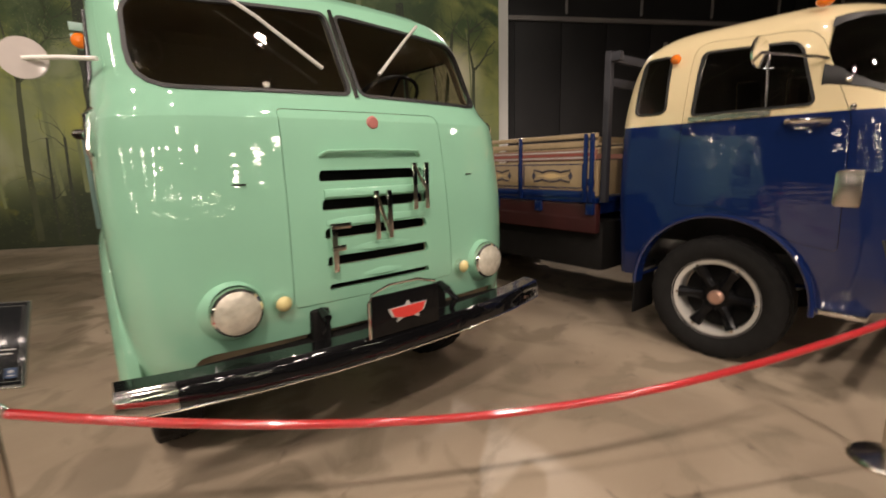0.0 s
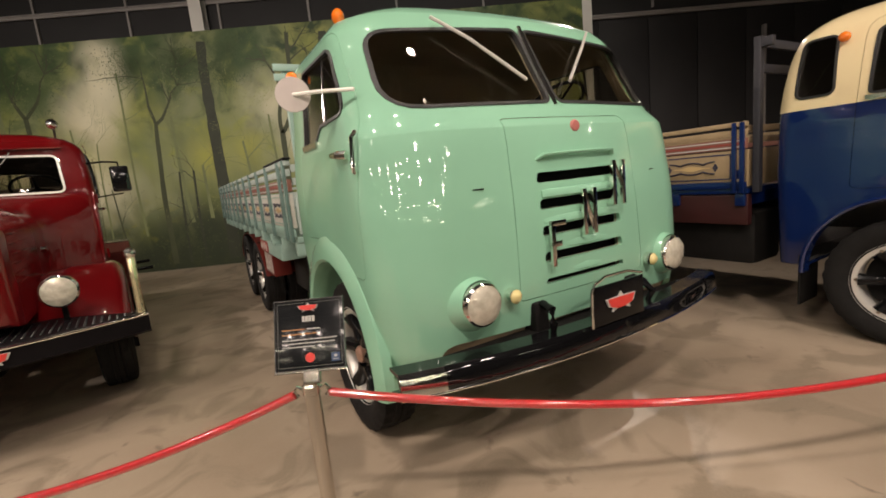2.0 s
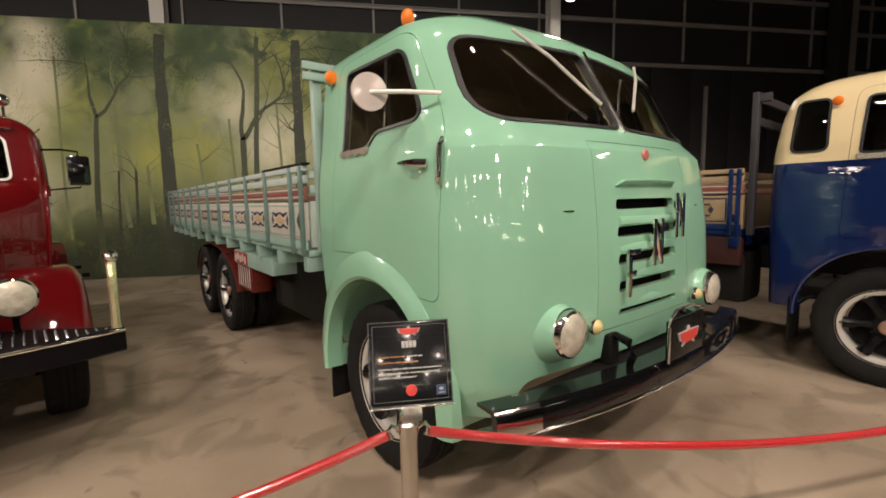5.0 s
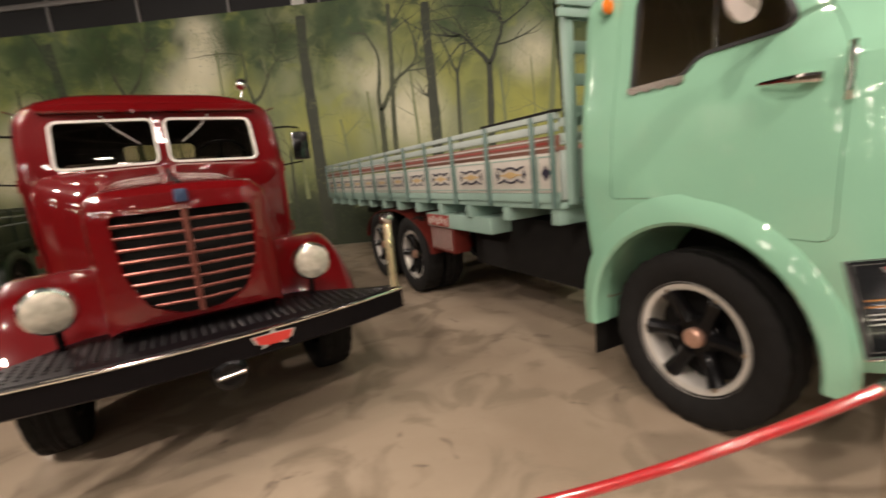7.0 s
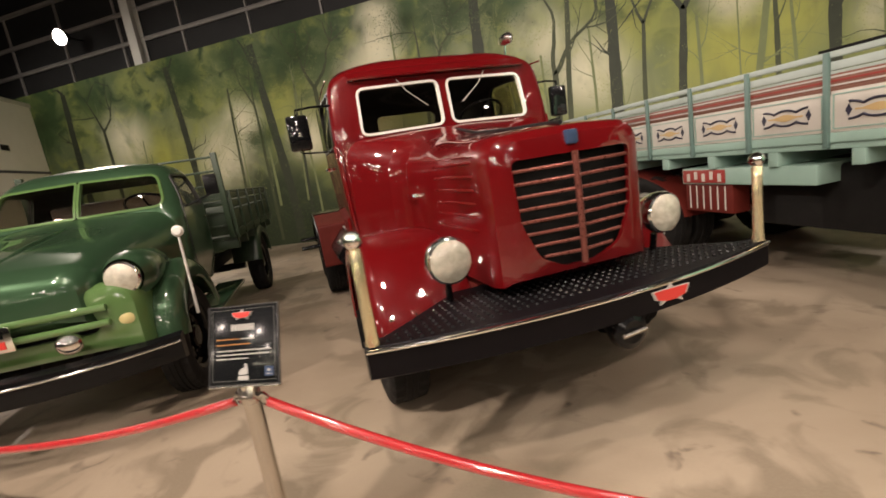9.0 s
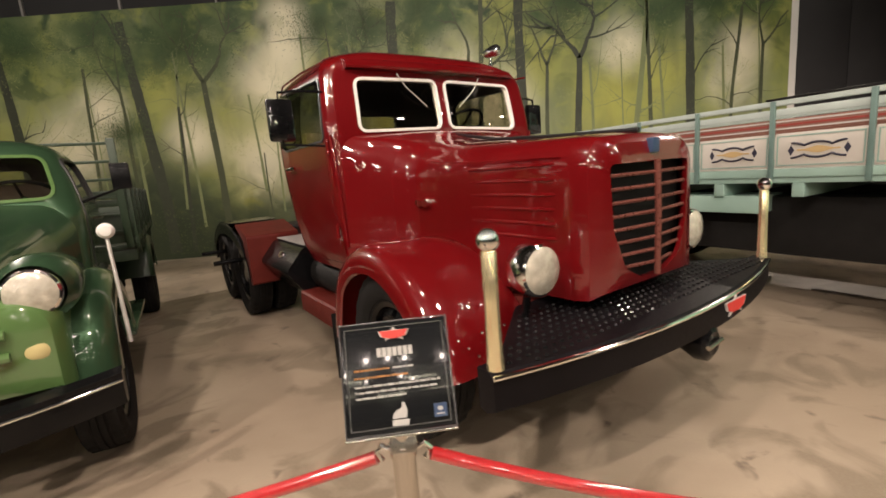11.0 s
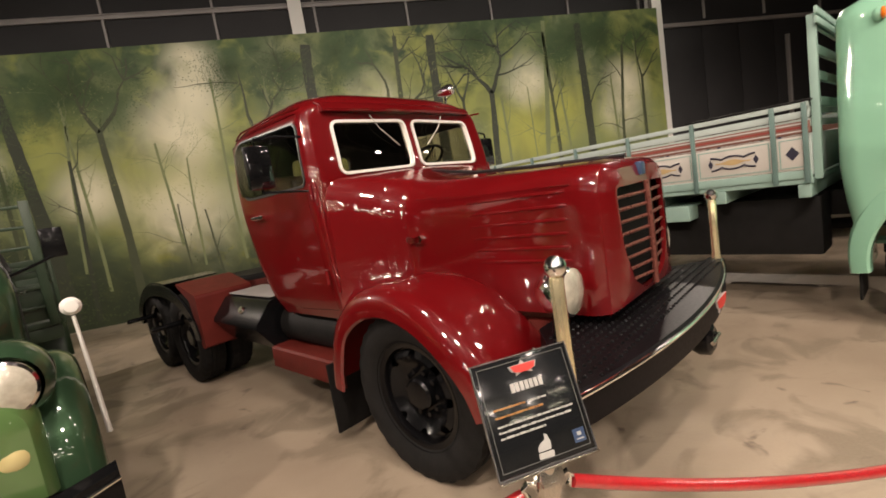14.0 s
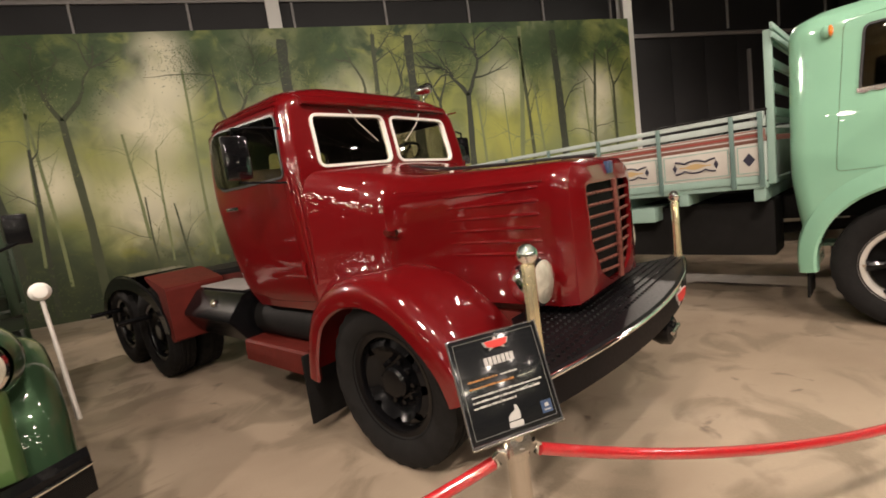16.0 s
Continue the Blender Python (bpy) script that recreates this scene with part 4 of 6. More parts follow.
    for yy in (y0 + 0.02, y1 - 0.02):
        end = part("end_board", bx(-abs(x) + 0.03, abs(x) - 0.03, yy - 0.018, yy + 0.018, zb, zb + 0.36 * h / 0.63, 0.006), slat_mat, parent)
        for zz in (zb + 0.42 * h / 0.63, zb + 0.53 * h / 0.63):
            part("end_slat", bx(-abs(x) + 0.03, abs(x) - 0.03, yy - 0.016, yy + 0.016, zz, zz + 0.06, 0.006), slat_mat, end)


def rack(parent, x, y, zb, zt, material, slats=4, top_depth=0.0, half=0.04):
    """Upright ladder rack behind a cab."""
    for s in (-1, 1):
        part("rack_post", bx(s * x - 0.035, s * x + 0.035, y - 0.03, y + 0.03, zb, zt, 0.008), material, parent)
    for k in range(slats):
        z = zt - 0.05 - k * (zt - zb) * 0.16
        part("rack_slat", bx(-x, x, y - 0.016, y + 0.016, z - half, z + half, 0.006), material, parent)
    if top_depth:
        for s in (-1, 1):
            part("rack_arm", bx(s * x - 0.03, s * x + 0.03, y - top_depth, y, zt - 0.1, zt - 0.02, 0.006), material, parent)


def ladder_frame(parent, y0, y1, z0, z1, material, x=0.42):
    for s in (-1, 1):
        part("frame_rail", bx(s * x - 0.035, s * x + 0.035, y0, y1, z0, z1, 0.008), material, parent)
    for k in range(int((y1 - y0) / 1.1)):
        yy = y0 + 0.5 + k * 1.1
        part("frame_member", bx(-x, x, yy - 0.04, yy + 0.04, z0 + 0.03, z1 - 0.03, 0.006), material, parent)


def axle(parent, y, z, half):
    bm = rod((-half, y, z), (half, y, z), 0.06)
    ball((0, y, z), 0.2, (1, 1, 1), bm)
    part("axle", bm, DARK, parent)


def cab_inside(parent, w, y_dash, y_back, z_floor, z_seat, z_dash, side=-1, wheel_mat=BLACK):
    part("seat", bx(-w + 0.12, w - 0.12, y_back - 0.62, y_back - 0.12, z_seat - 0.12, z_seat, 0.04), LEATHER, parent)
    part("seat_back", bx(-w + 0.12, w - 0.12, y_back - 0.22, y_back - 0.1, z_seat, z_seat + 0.5, 0.04), LEATHER, parent)
    part("dashboard", bx(-w + 0.1, w - 0.1, y_dash, y_dash + 0.22, z_dash - 0.2, z_dash, 0.03), TRIM_GREY, parent)
    c = Vector((side * 0.5, y_dash + 0.32, z_dash + 0.12))
    n = Vector((0, -0.55, -0.83)).normalized()
    ring = lathe([(0.22 + 0.014 * math.cos(a), 0.014 * math.sin(a)) for a in [k * math.pi / 4 for k in range(8)]], -n, c, 32, closed=True)
    sw = part("steering_wheel", ring, wheel_mat, parent, "thin-rimmed black steering wheel")
    bm = rod(c, c + n * 0.6, 0.02)
    for a in (0.5, 2.6, 4.7):
        rod(c + n * 0.02, c + Vector((0.22 * math.cos(a), 0.22 * math.sin(a) * 0.83, -0.22 * math.sin(a) * 0.55)), 0.01, seg=8, bm=bm)
    part("steering_column", bm, wheel_mat, sw)


def lining(parent, rows, cutters, material=TRIM_GREY):
    """Dark inner lining of a cab."""
    part("cab_lining", carve(shell(cab_surface, rows, 0.033, 0.04), cutters), material, parent, "dark grey cab lining")


def wiper(parent, p0, p1, p2, r=0.010):
    w = part("wiper", tube([p0, p1], r, 6), SILVER, parent, "thin steel windscreen wiper")
    part("wiper_blade", tube([p1, p2], r, 6), SILVER, w)


# ---- mint cab-over truck ----
mint = thing("mint_flatbed_truck", pose(-0.181, 3.307, 0, 0, 0, 27.4), "mint green vintage cab-over truck with a long slatted wooden bed", "truck", "parked trucks")
MINT_ROWS = [(0.62, -0.95, 0.70, 1.15, 0.33, 0.10, 0.10), (0.80, -1.04, 0.735, 1.18, 0.35, 0.12, 0.10), (1.10, -1.075, 0.79, 1.20, 0.37, 0.14, 0.10),
             (1.45, -1.06, 0.82, 1.205, 0.37, 0.14, 0.10), (1.75, -1.03, 0.82, 1.20, 0.38, 0.15, 0.11), (1.93, -1.00, 0.82, 1.185, 0.38, 0.15, 0.11),
             (2.02, -0.91, 0.82, 1.17, 0.37, 0.15, 0.11), (2.12, -0.845, 0.82, 1.16, 0.36, 0.16, 0.12), (2.54, -0.60, 0.82, 1.12, 0.30, 0.18, 0.11),
             (2.64, -0.53, 0.80, 1.05, 0.30, 0.2, 0.11), (2.71, -0.42, 0.72, 0.92, 0.30, 0.25, 0.1), (2.75, -0.24, 0.56, 0.74, 0.3, 0.25, 0.05), (2.77, 0.0, 0.3, 0.35, 0.1, 0.1, 0)]
body = shell(cab_surface, MINT_ROWS, 0.0, 0.03)
door_poly = rounded([(0.50, 1.36), (0.1, 1.37), (-0.16, 1.31), (-0.38, 1.20), (-0.65, 1.19), (-0.67, 1.92), (-0.58, 2.12), (-0.34, 2.56), (0.44, 2.56)], [0.04, 0.1, 0.1, 0.08, 0.07, 0.1, 0.1, 0.09, 0.08])
side_win = rounded([(0.35, 1.99), (0.03, 2.00), (-0.05, 2.08), (-0.49, 2.09), (-0.30, 2.47), (0.32, 2.48)], [0.02, 0.03, 0.06, 0.09, 0.07, 0.05])
ws_l = rounded([(-1.02, 2.06), (-0.03, 2.075), (-0.03, 2.555), (-1.0, 2.50)], [0.18, 0.05, 0.05, 0.1])
ws_r = [(-x, z) for x, z in ws_l]
hood_poly = rounded([(-0.50, 1.0), (0.50, 1.0), (0.47, 1.97), (-0.47, 1.97)], 0.03)
arch_poly = circle(0.0, 0.58, 0.655)
front_cut = rounded([(-0.98, 0.2), (0.98, 0.2), (0.96, 0.845), (-0.96, 0.845)], 0.1)
slot_cuts = [prism(rounded([(-0.32, z - hh), (0.32, z - hh), (0.31, z + hh), (-0.31, z + hh)], 0.02), "y", -2, -0.5) for z, hh in ((1.645, 0.027), (1.50, 0.027), (1.355, 0.027), (1.21, 0.027), (1.075, 0.016))]
cuts = [prism(grown(door_poly, 0.004), "x", s * 2, s * 0.7) for s in (-1, 1)]
cuts += [prism(ws_l, "y", -2, 0.0), prism(ws_r, "y", -2, 0.0), prism(grown(hood_poly, 0.004), "y", -2, -0.5)]
cuts += [prism(arch_poly, "x", s * 2, s * 0.62) for s in (-1, 1)] + [prism(front_cut, "y", -2, -0.4)]
cuts.append(prism(rounded([(-0.55, 2.1), (0.55, 2.1), (0.55, 2.45), (-0.55, 2.45)], 0.08), "y", 0.5, 1.5))
cab = part("cab_body", carve(body, cuts), MINT, mint, "glossy mint green cab")
hood = part("front_hatch", carve(carve(body, [prism(hood_poly, "y", -2, -0.5)], "INTERSECT"), slot_cuts), MINT, mint)
part("hatch_lip", tube([(-0.30, -1.02, 1.74), (-0.27, -1.045, 1.765), (0, -1.055, 1.77), (0.27, -1.045, 1.765), (0.30, -1.02, 1.74)], 0.016, 8, flat=0.6), MINT, hood)
part("radiator", bx(-0.42, 0.42, -0.93, -0.85, 0.95, 1.8, 0.01), DARK, mint)
for z in (1.575, 1.43, 1.285, 1.14):
    part("grille_rib", tube([(-0.3, -1.045, z - 0.02), (0, -1.07, z - 0.02), (0.3, -1.045, z - 0.02)], 0.014, 8, flat=1.8), MINT, hood)
for s in (-1, 1):
    d = part("door", carve(carve(body, [prism(door_poly, "x", s * 2, s * 0.7)], "INTERSECT"), [prism(side_win, "x", s * 2, s * 0.5)]), MINT, mint, "closed mint green cab door")
    window(d, cab_surface, MINT_ROWS, side_win, "x", s * 2, s * 0.5, wide=0.018)
    part("quarter_bar", tube([(s * 1.15, -0.12, 2.09), (s * 1.115, -0.11, 2.47)], 0.011, 8), CHROME, d)
    hd = part("handle", tube([(s * 1.20, -0.58, 1.86), (s * 1.235, -0.54, 1.865), (s * 1.24, -0.46, 1.87), (s * 1.215, -0.36, 1.875)], [0.024, 0.022, 0.016, 0.01], 10), CHROME, d, "chrome door handle")
    part("hinge", tube([(s * 1.17, -0.67, 1.97), (s * 1.195, -0.675, 1.94), (s * 1.205, -0.675, 1.79), (s * 1.195, -0.67, 1.76)], 0.013, 8), CHROME, d)
    part("window_apron", prism([(0.37, 2.0), (0.02, 2.0)] + [(0.02 + 0.35 * k / 8, 1.955 if k % 2 else 1.97) for k in range(9)], "x", s * 1.165, s * 1.19), STEEL, d, "bright scalloped window apron")
    window(mint, cab_surface, MINT_ROWS, ws_l if s < 0 else ws_r, "y", -2, 0.0, wide=0.02, proud=0.005, name="windscreen")
    arc = [(-0.13 + k * (math.pi + 0.2) / 30) for k in range(31)]
    rings = []
    for a in arc:
        e = 0.055 + 0.055 * max(0, math.sin(a)) + (0.03 if math.cos(a) > 0 else 0)
        prof = [(1.155, 0.70 + e), (1.205, 0.70 + e * 0.8), (1.23, 0.685 + e * 0.4), (1.24, 0.665), (1.225, 0.645), (1.12, 0.64)]
        rings.append([(s * px, pr * math.cos(a), 0.58 + pr * math.sin(a)) for px, pr in prof])
    part("wheel_arch", skin(rings), MINT, cab)
    part("arch_liner", skin([[(s * px, 0.66 * math.cos(a), 0.58 + 0.66 * math.sin(a)) for px in (0.5, 1.15)] + [(s * px, 0.672 * math.cos(a), 0.58 + 0.672 * math.sin(a)) for px in (1.15, 0.5)] for a in arc]), MINT, cab)
    part("mud_flap", bx(s * 0.80, s * 1.17, 0.70, 0.72, 0.24, 0.72, 0.006), DARK, mint, "black rubber mud flap")
    head_lamp(mint, s * 0.775, -1.085, 1.055, 0.112)
    part("headlight_bezel", lathe([(0.116, -0.015), (0.126, 0.01), (0.14, 0.05), (0.155, 0.085), (0.165, 0.12)], (0, 1, -0.12), (s * 0.775, -1.075, 1.06), 40), MINT, mint)
    head_lamp(mint, s * 0.565, -1.07, 1.05, 0.042, name="side_light", lens=YELLOW)
    # solid dark block stands in for the shaded recess round the hook
    part("hook_recess_shade", bx(s * 0.33, s * 0.43, -1.085, -0.9, 0.78, 0.975, 0.02), DARK, mint)
    part("tow_hook", tube([(s * 0.38, -1.08, 0.97), (s * 0.38, -1.16, 0.95), (s * 0.41, -1.2, 0.89), (s * 0.39, -1.17, 0.82)], [0.02, 0.024, 0.022, 0.016], 10), BLACK, mint)
    part("bonnet_vent_line", tube([(s * 0.66, -1.022, 1.62), (s * 0.92, -0.94, 1.62)], 0.004, 6), DARK, mint)
    wiper(mint, (s * 0.62, -0.59, 2.585), (s * 0.45, -0.70, 2.45), (s * 0.17, -0.845, 2.2))
    part("roof_lamp", ball((s * 1.0, -0.16, 2.695), 0.045, (0.8, 1.0, 1.1)), ORANGE, mint, "amber roof lamp")
    lamp_back = part("corner_lamp", ball((s * 1.15, 0.55, 2.50), 0.05, (0.9, 0.7, 1)), MINT, mint, "amber marker lamp in a painted housing")
    part("lens", ball((s * 1.155, 0.52, 2.50), 0.046, (1.0, 0.4, 1)), ORANGE, lamp_back)
    wheel(mint, s * 1.0, 0.045)
    for y in (4.1, 5.4):
        wheel(mint, s * 1.04, y)
        wheel(mint, s * 0.74, y)
    part("mudguard", skin([[(s * px, 4.75 + (1.32 + th) * math.cos(a), 0.62 + (0.5 + th) * math.sin(a)) for px, th in ((0.55, 0), (1.17, 0), (1.17, 0.012), (0.55, 0.012))] for a in [k * math.pi / 20 for k in range(21)]]), CHASSIS_SHADE_RED, mint)
    box = part("tool_box", bx(s * 0.72, s * 1.17, 2.0, 3.42, 0.99, 1.15, 0.012), MINT_DULL, mint)
    part("box_badge", bx(s * 1.165, s * 1.18, 2.86, 3.40, 1.005, 1.135, 0.004), STRIPE_RED, box)
    for k in range(5):
        part("badge_mark", bx(s * 1.18, s * 1.184, 2.90 + k * 0.1, 2.94 + k * 0.1, 1.02 + 0.02 * (k % 2), 1.10 + 0.02 * (k % 2)), PANEL_CREAM, box)
    apron = part("striped_apron", bx(s * 0.95, s * 1.15, 2.80, 3.40, 0.70, 0.99, 0.008), CHASSIS_SHADE_RED, mint, "dark red slatted apron")
    for k in range(6):
        part("apron_line", bx(s * 1.15, s * 1.156, 2.88 + k * 0.09, 2.892 + k * 0.09, 0.73, 0.97), PANEL_CREAM, apron)
part("windscreen_divider", tube([(0, -0.885, 2.05), (0, -0.735, 2.31), (0, -0.60, 2.57)], 0.016, 8), CHROME, cab)
round_mirror(mint, (-1.38, -0.38, 2.205), 0.09, (-1.12, -0.60, 2.19))
bump = []
for k in range(25):
    x = -1.26 + 0.105 * k
    y = -1.27 + 0.17 * (abs(x) / 1.26) ** 2.2
    bump.append([(x, y + 0.12, 0.70), (x, y + 0.02, 0.695), (x, y - 0.005, 0.715), (x, y, 0.80), (x, y + 0.02, 0.83), (x, y + 0.12, 0.835), (x, y + 0.12, 0.82), (x, y + 0.035, 0.81), (x, y + 0.02, 0.73), (x, y + 0.12, 0.715)])
# added dark sheet hides the lit floor, so the gap looks shaded
part("bumper_gap_filler", bx(-0.98, 0.98, -1.16, -1.0, 0.785, 0.815, 0.004), DARK, mint, "dark filler sheet in the gap behind the bumper")
bumper = part("bumper", skin(bump), GLOSS_BLACK, mint, "black bowed steel front bumper")
part("bumper_trim", tube([(r[2][0], r[2][1] - 0.004, 0.712) for r in bump], 0.006, 6), CHROME, bumper)
for e in (bump[:3], bump[-3:]):
    part("bumper_end", skin([[(x * 1.003, y - 0.004, z) for x, y, z in r[1:5]] for r in e], caps=False, loop=False), CHROME, bumper, "bright worn chrome bumper tip")
plate = part("number_plate", bx(-0.19, 0.23, -1.27, -1.255, 0.82, 1.04, 0.006), BLACK, mint, "black plate with a red badge")
badge(mint, 0.02, -1.278, 0.935, 0.24)
part("plate_hoop", tube([(-0.215, -1.285, 0.83), (-0.215, -1.285, 1.02), (-0.19, -1.28, 1.06), (-0.08, -1.26, 1.085), (0.1, -1.26, 1.085), (0.2, -1.28, 1.06)], 0.008, 8), CHROME, plate, "bent chrome hoop round the plate")
part("front_badge", lathe([(0, -0.016), (0.028, -0.012), (0.036, 0.0), (0, 0.01)], (0, 1, 0), (0.02, -1.005, 1.915), 24), BADGE_ROSE, mint, "small round red badge")
# tall chrome bars set slantwise up the grille
for cx, z0, z1, cross in ((-0.25, 1.16, 1.41, ((0, 0.11, 1.0), (0, 0.075, 0.55))), (0.0, 1.30, 1.56, ((0, 0.1, None),)), (0.25, 1.44, 1.70, ((0, 0.12, None),))):
    bar = bx(cx - 0.055, cx - 0.025, -1.115, -1.095, z0, z1, 0.004)
    for _, w, lvl in cross:
        if lvl is None:
            bx(cx + 0.025, cx + 0.055, -1.115, -1.095, z0, z1, 0.004, bar)
            tube([(cx - 0.04, -1.105, z1 - 0.01), (cx + 0.04, -1.105, z0 + (0.01 if cx < 0.1 else 0.1))], 0.013, 6, bar)
        else:
            zc = z0 + (z1 - z0) * lvl
            bx(cx - 0.055, cx - 0.055 + w, -1.115, -1.095, zc - 0.03, zc, 0.004, bar)
    part("grille_bar", bar, CHROME, hood, "tall chrome bars on the grille")
cab_inside(mint, 1.12, -0.70, 0.78, 0.9, 1.55, 2.02, 1)
lining(mint, MINT_ROWS, [prism(ws_l, "y", -2, 0.0), prism(ws_r, "y", -2, 0.0)] + [prism(side_win, "x", s * 2, s * 0.5) for s in (-1, 1)] + [prism(arch_poly, "x", s * 2, s * 0.4) for s in (-1, 1)] + slot_cuts)
ladder_frame(mint, -0.7, 8.2, 0.88, 1.12, DARK)
for y in (0.045, 4.1, 5.4):
    axle(mint, y, 0.53, 0.7)
part("drive_shaft", rod((0, 0.4, 0.75), (0, 3.9, 0.6), 0.06), DARK, mint)
part("fuel_tank", rod((0.7, 1.2, 0.8), (0.7, 2.3, 0.8), 0.24, seg=28), DARK, mint)
# added box that makes the space under the bed read as black
part("underbed_dark_fill", bx(-0.93, -0.5, 0.97, 2.72, 0.58, 1.13, 0.03), DARK, mint, "long black box filling the dark space under the bed")
POSTS = [1.235 + 0.655 * k for k in range(11)]
plank_bed(mint, -1.19, 0.98, 8.40, 1.34, 1.965, POSTS, MINT_DULL, PANEL_CREAM, STRIPE_BROWN, slat_mat=MINT_GREY, post_mat=MINT_POST)
for s in (-1, 1):
    part("rail_cap", bx(s * 1.19 - 0.034, s * 1.19 + 0.034, 0.96, 1.95, 1.967, 1.985, 0.005), DARK, mint, "dark rubber cap on the top rail")
rack(mint, 1.09, 0.95, 1.3, 2.66, MINT_DULL, 4)
for k in range(2):
    part("rack_top_slat", bx(-1.2, 1.2, 0.895, 0.917, 2.57 + 0.075 * k, 2.625 + 0.075 * k, 0.006), MINT_DULL, mint)

# ---- red bonneted tractor ----
red = thing("red_tractor_truck", pose(-4.455, 3.562, 0, 0, 0, 33), "glossy dark red vintage bonneted tractor truck without a trailer", "truck", "parked trucks")
RED_ROWS = [(0.90, 0.95, 2.06, 0.90, 0.06, 0.22, 0.0), (1.05, 0.92, 2.14, 0.95, 0.06, 0.25, 0.0), (1.5, 0.90, 2.28, 0.99, 0.07, 0.28, 0.0), (1.9, 0.90, 2.34, 1.0, 0.08, 0.28, 0.01),
            (2.34, 0.96, 2.32, 0.97, 0.09, 0.28, 0.015), (2.42, 0.97, 2.27, 0.93, 0.12, 0.3, 0.02), (2.50, 1.02, 2.16, 0.85, 0.2, 0.35, 0.03), (2.56, 1.12, 1.92, 0.68, 0.25, 0.35, 0.03), (2.59, 1.3, 1.75, 0.4, 0.2, 0.2, 0.0)]
rbody = shell(cab_surface, RED_ROWS, 0.0, 0.03)
rws = [rounded([(s * 0.76, 1.94), (s * 0.045, 1.955), (s * 0.045, 2.325), (s * 0.74, 2.315)], 0.06) for s in (-1, 1)]
rwin = rounded([(1.0, 1.89), (1.96, 1.89), (2.05, 2.0), (2.04, 2.3), (1.94, 2.36), (1.04, 2.32)], 0.06)
rdoor = rounded([(0.985, 0.98), (1.6, 0.96), (1.98, 1.05), (2.10, 1.5), (2.14, 2.2), (2.02, 2.40), (1.04, 2.385)], [0.04, 0.1, 0.12, 0.1, 0.15, 0.1, 0.04])
rear_win = rounded([(-0.35, 2.0), (0.35, 2.0), (0.35, 2.25), (-0.35, 2.25)], 0.07)
cuts = [prism(grown(rdoor, 0.004), "x", s * 2, s * 0.6) for s in (-1, 1)] + [prism(p, "y", 0, 1.4) for p in rws] + [prism(rear_win, "y", 1.6, 3)]
rcab = part("cab_body", carve(rbody, cuts), RED, red, "glossy dark red cab")
for s, p in zip((-1, 1), rws):
    d = part("door", carve(carve(rbody, [prism(rdoor, "x", s * 2, s * 0.6)], "INTERSECT"), [prism(rwin, "x", s * 2, s * 0.6)]), RED, red, "closed dark red cab door")
    window(d, cab_surface, RED_ROWS, rwin, "x", s * 2, s * 0.6, wide=0.016)
    part("wind_deflector", prism(rounded([(1.62, 1.9), (2.03, 1.92), (2.0, 2.33), (1.66, 2.33)], 0.03), "x", s * 1.01, s * 1.018), GLASS, d, "clear plastic wind deflector")
    part("handle", tube([(s * 0.98, 1.88, 1.72), (s * 1.03, 1.87, 1.73), (s * 1.035, 1.72, 1.73), (s * 1.02, 1.70, 1.73)], 0.015, 8), CHROME, d, "chrome door handle")
    part("cowl_moulding", tube([(s * 0.985, 0.93, 1.92), (s * 0.975, 0.915, 1.78), (s * 0.965, 0.91, 1.4), (s * 0.95, 0.915, 1.12)], [0.010, 0.016, 0.016, 0.012], 8), RED, rcab)
    for hz in (1.84, 1.24):
        part("door_hinge", rod((s * 1.0, 0.955, hz - 0.05), (s * 1.0, 0.955, hz + 0.05), 0.014, seg=10), RED, d)
    part("drip_rail", tube([(s * 0.98, 0.95, 2.40), (s * 0.97, 1.4, 2.43), (s * 0.965, 1.9, 2.43), (s * 0.92, 2.12, 2.41)], 0.008, 8), RED, rcab)
    window(red, cab_surface, RED_ROWS, p, "y", 0, 1.4, gasket=WHITE, wide=0.020, proud=0.012, name="windscreen", label="windscreen in a white frame")
    wiper(red, (s * 0.4, 0.93, 2.36), (s * 0.33, 0.92, 2.26), (s * 0.16, 0.91, 2.12), 0.004)
    arm = part("mirror", bx(s * 1.16, s * 1.34, 1.09, 1.15, 1.90, 2.19, 0.028), GLOSS_BLACK, red, "rectangular glossy black door mirror")
    part("mirror_glass", bx(s * 1.18, s * 1.32, 1.15, 1.153, 1.93, 2.16), CHROME, arm)
    part("mirror_arm", tube([(s * 0.96, 1.0, 2.22), (s * 1.12, 1.09, 2.24), (s * 1.25, 1.12, 2.23), (s * 1.25, 1.12, 2.18)], 0.01, 8), BLACK, arm)
    part("mirror_stay", tube([(s * 1.0, 0.98, 1.85), (s * 1.15, 1.07, 1.87), (s * 1.25, 1.12, 1.88), (s * 1.25, 1.12, 1.92)], 0.008, 8), BLACK, arm)
window(red, cab_surface, RED_ROWS, rear_win, "y", 1.6, 3, name="rear_window")
part("windscreen_visor", skin([[(x, y0 + 0.05 * (x / 0.9) ** 2, z) for y0, z in ((0.90, 2.385), (0.895, 2.40), (0.93, 2.44), (1.05, 2.495), (1.05, 2.45), (0.98, 2.38))] for x in [(-0.80 + 0.1 * k) for k in range(17)]]), RED, rcab)
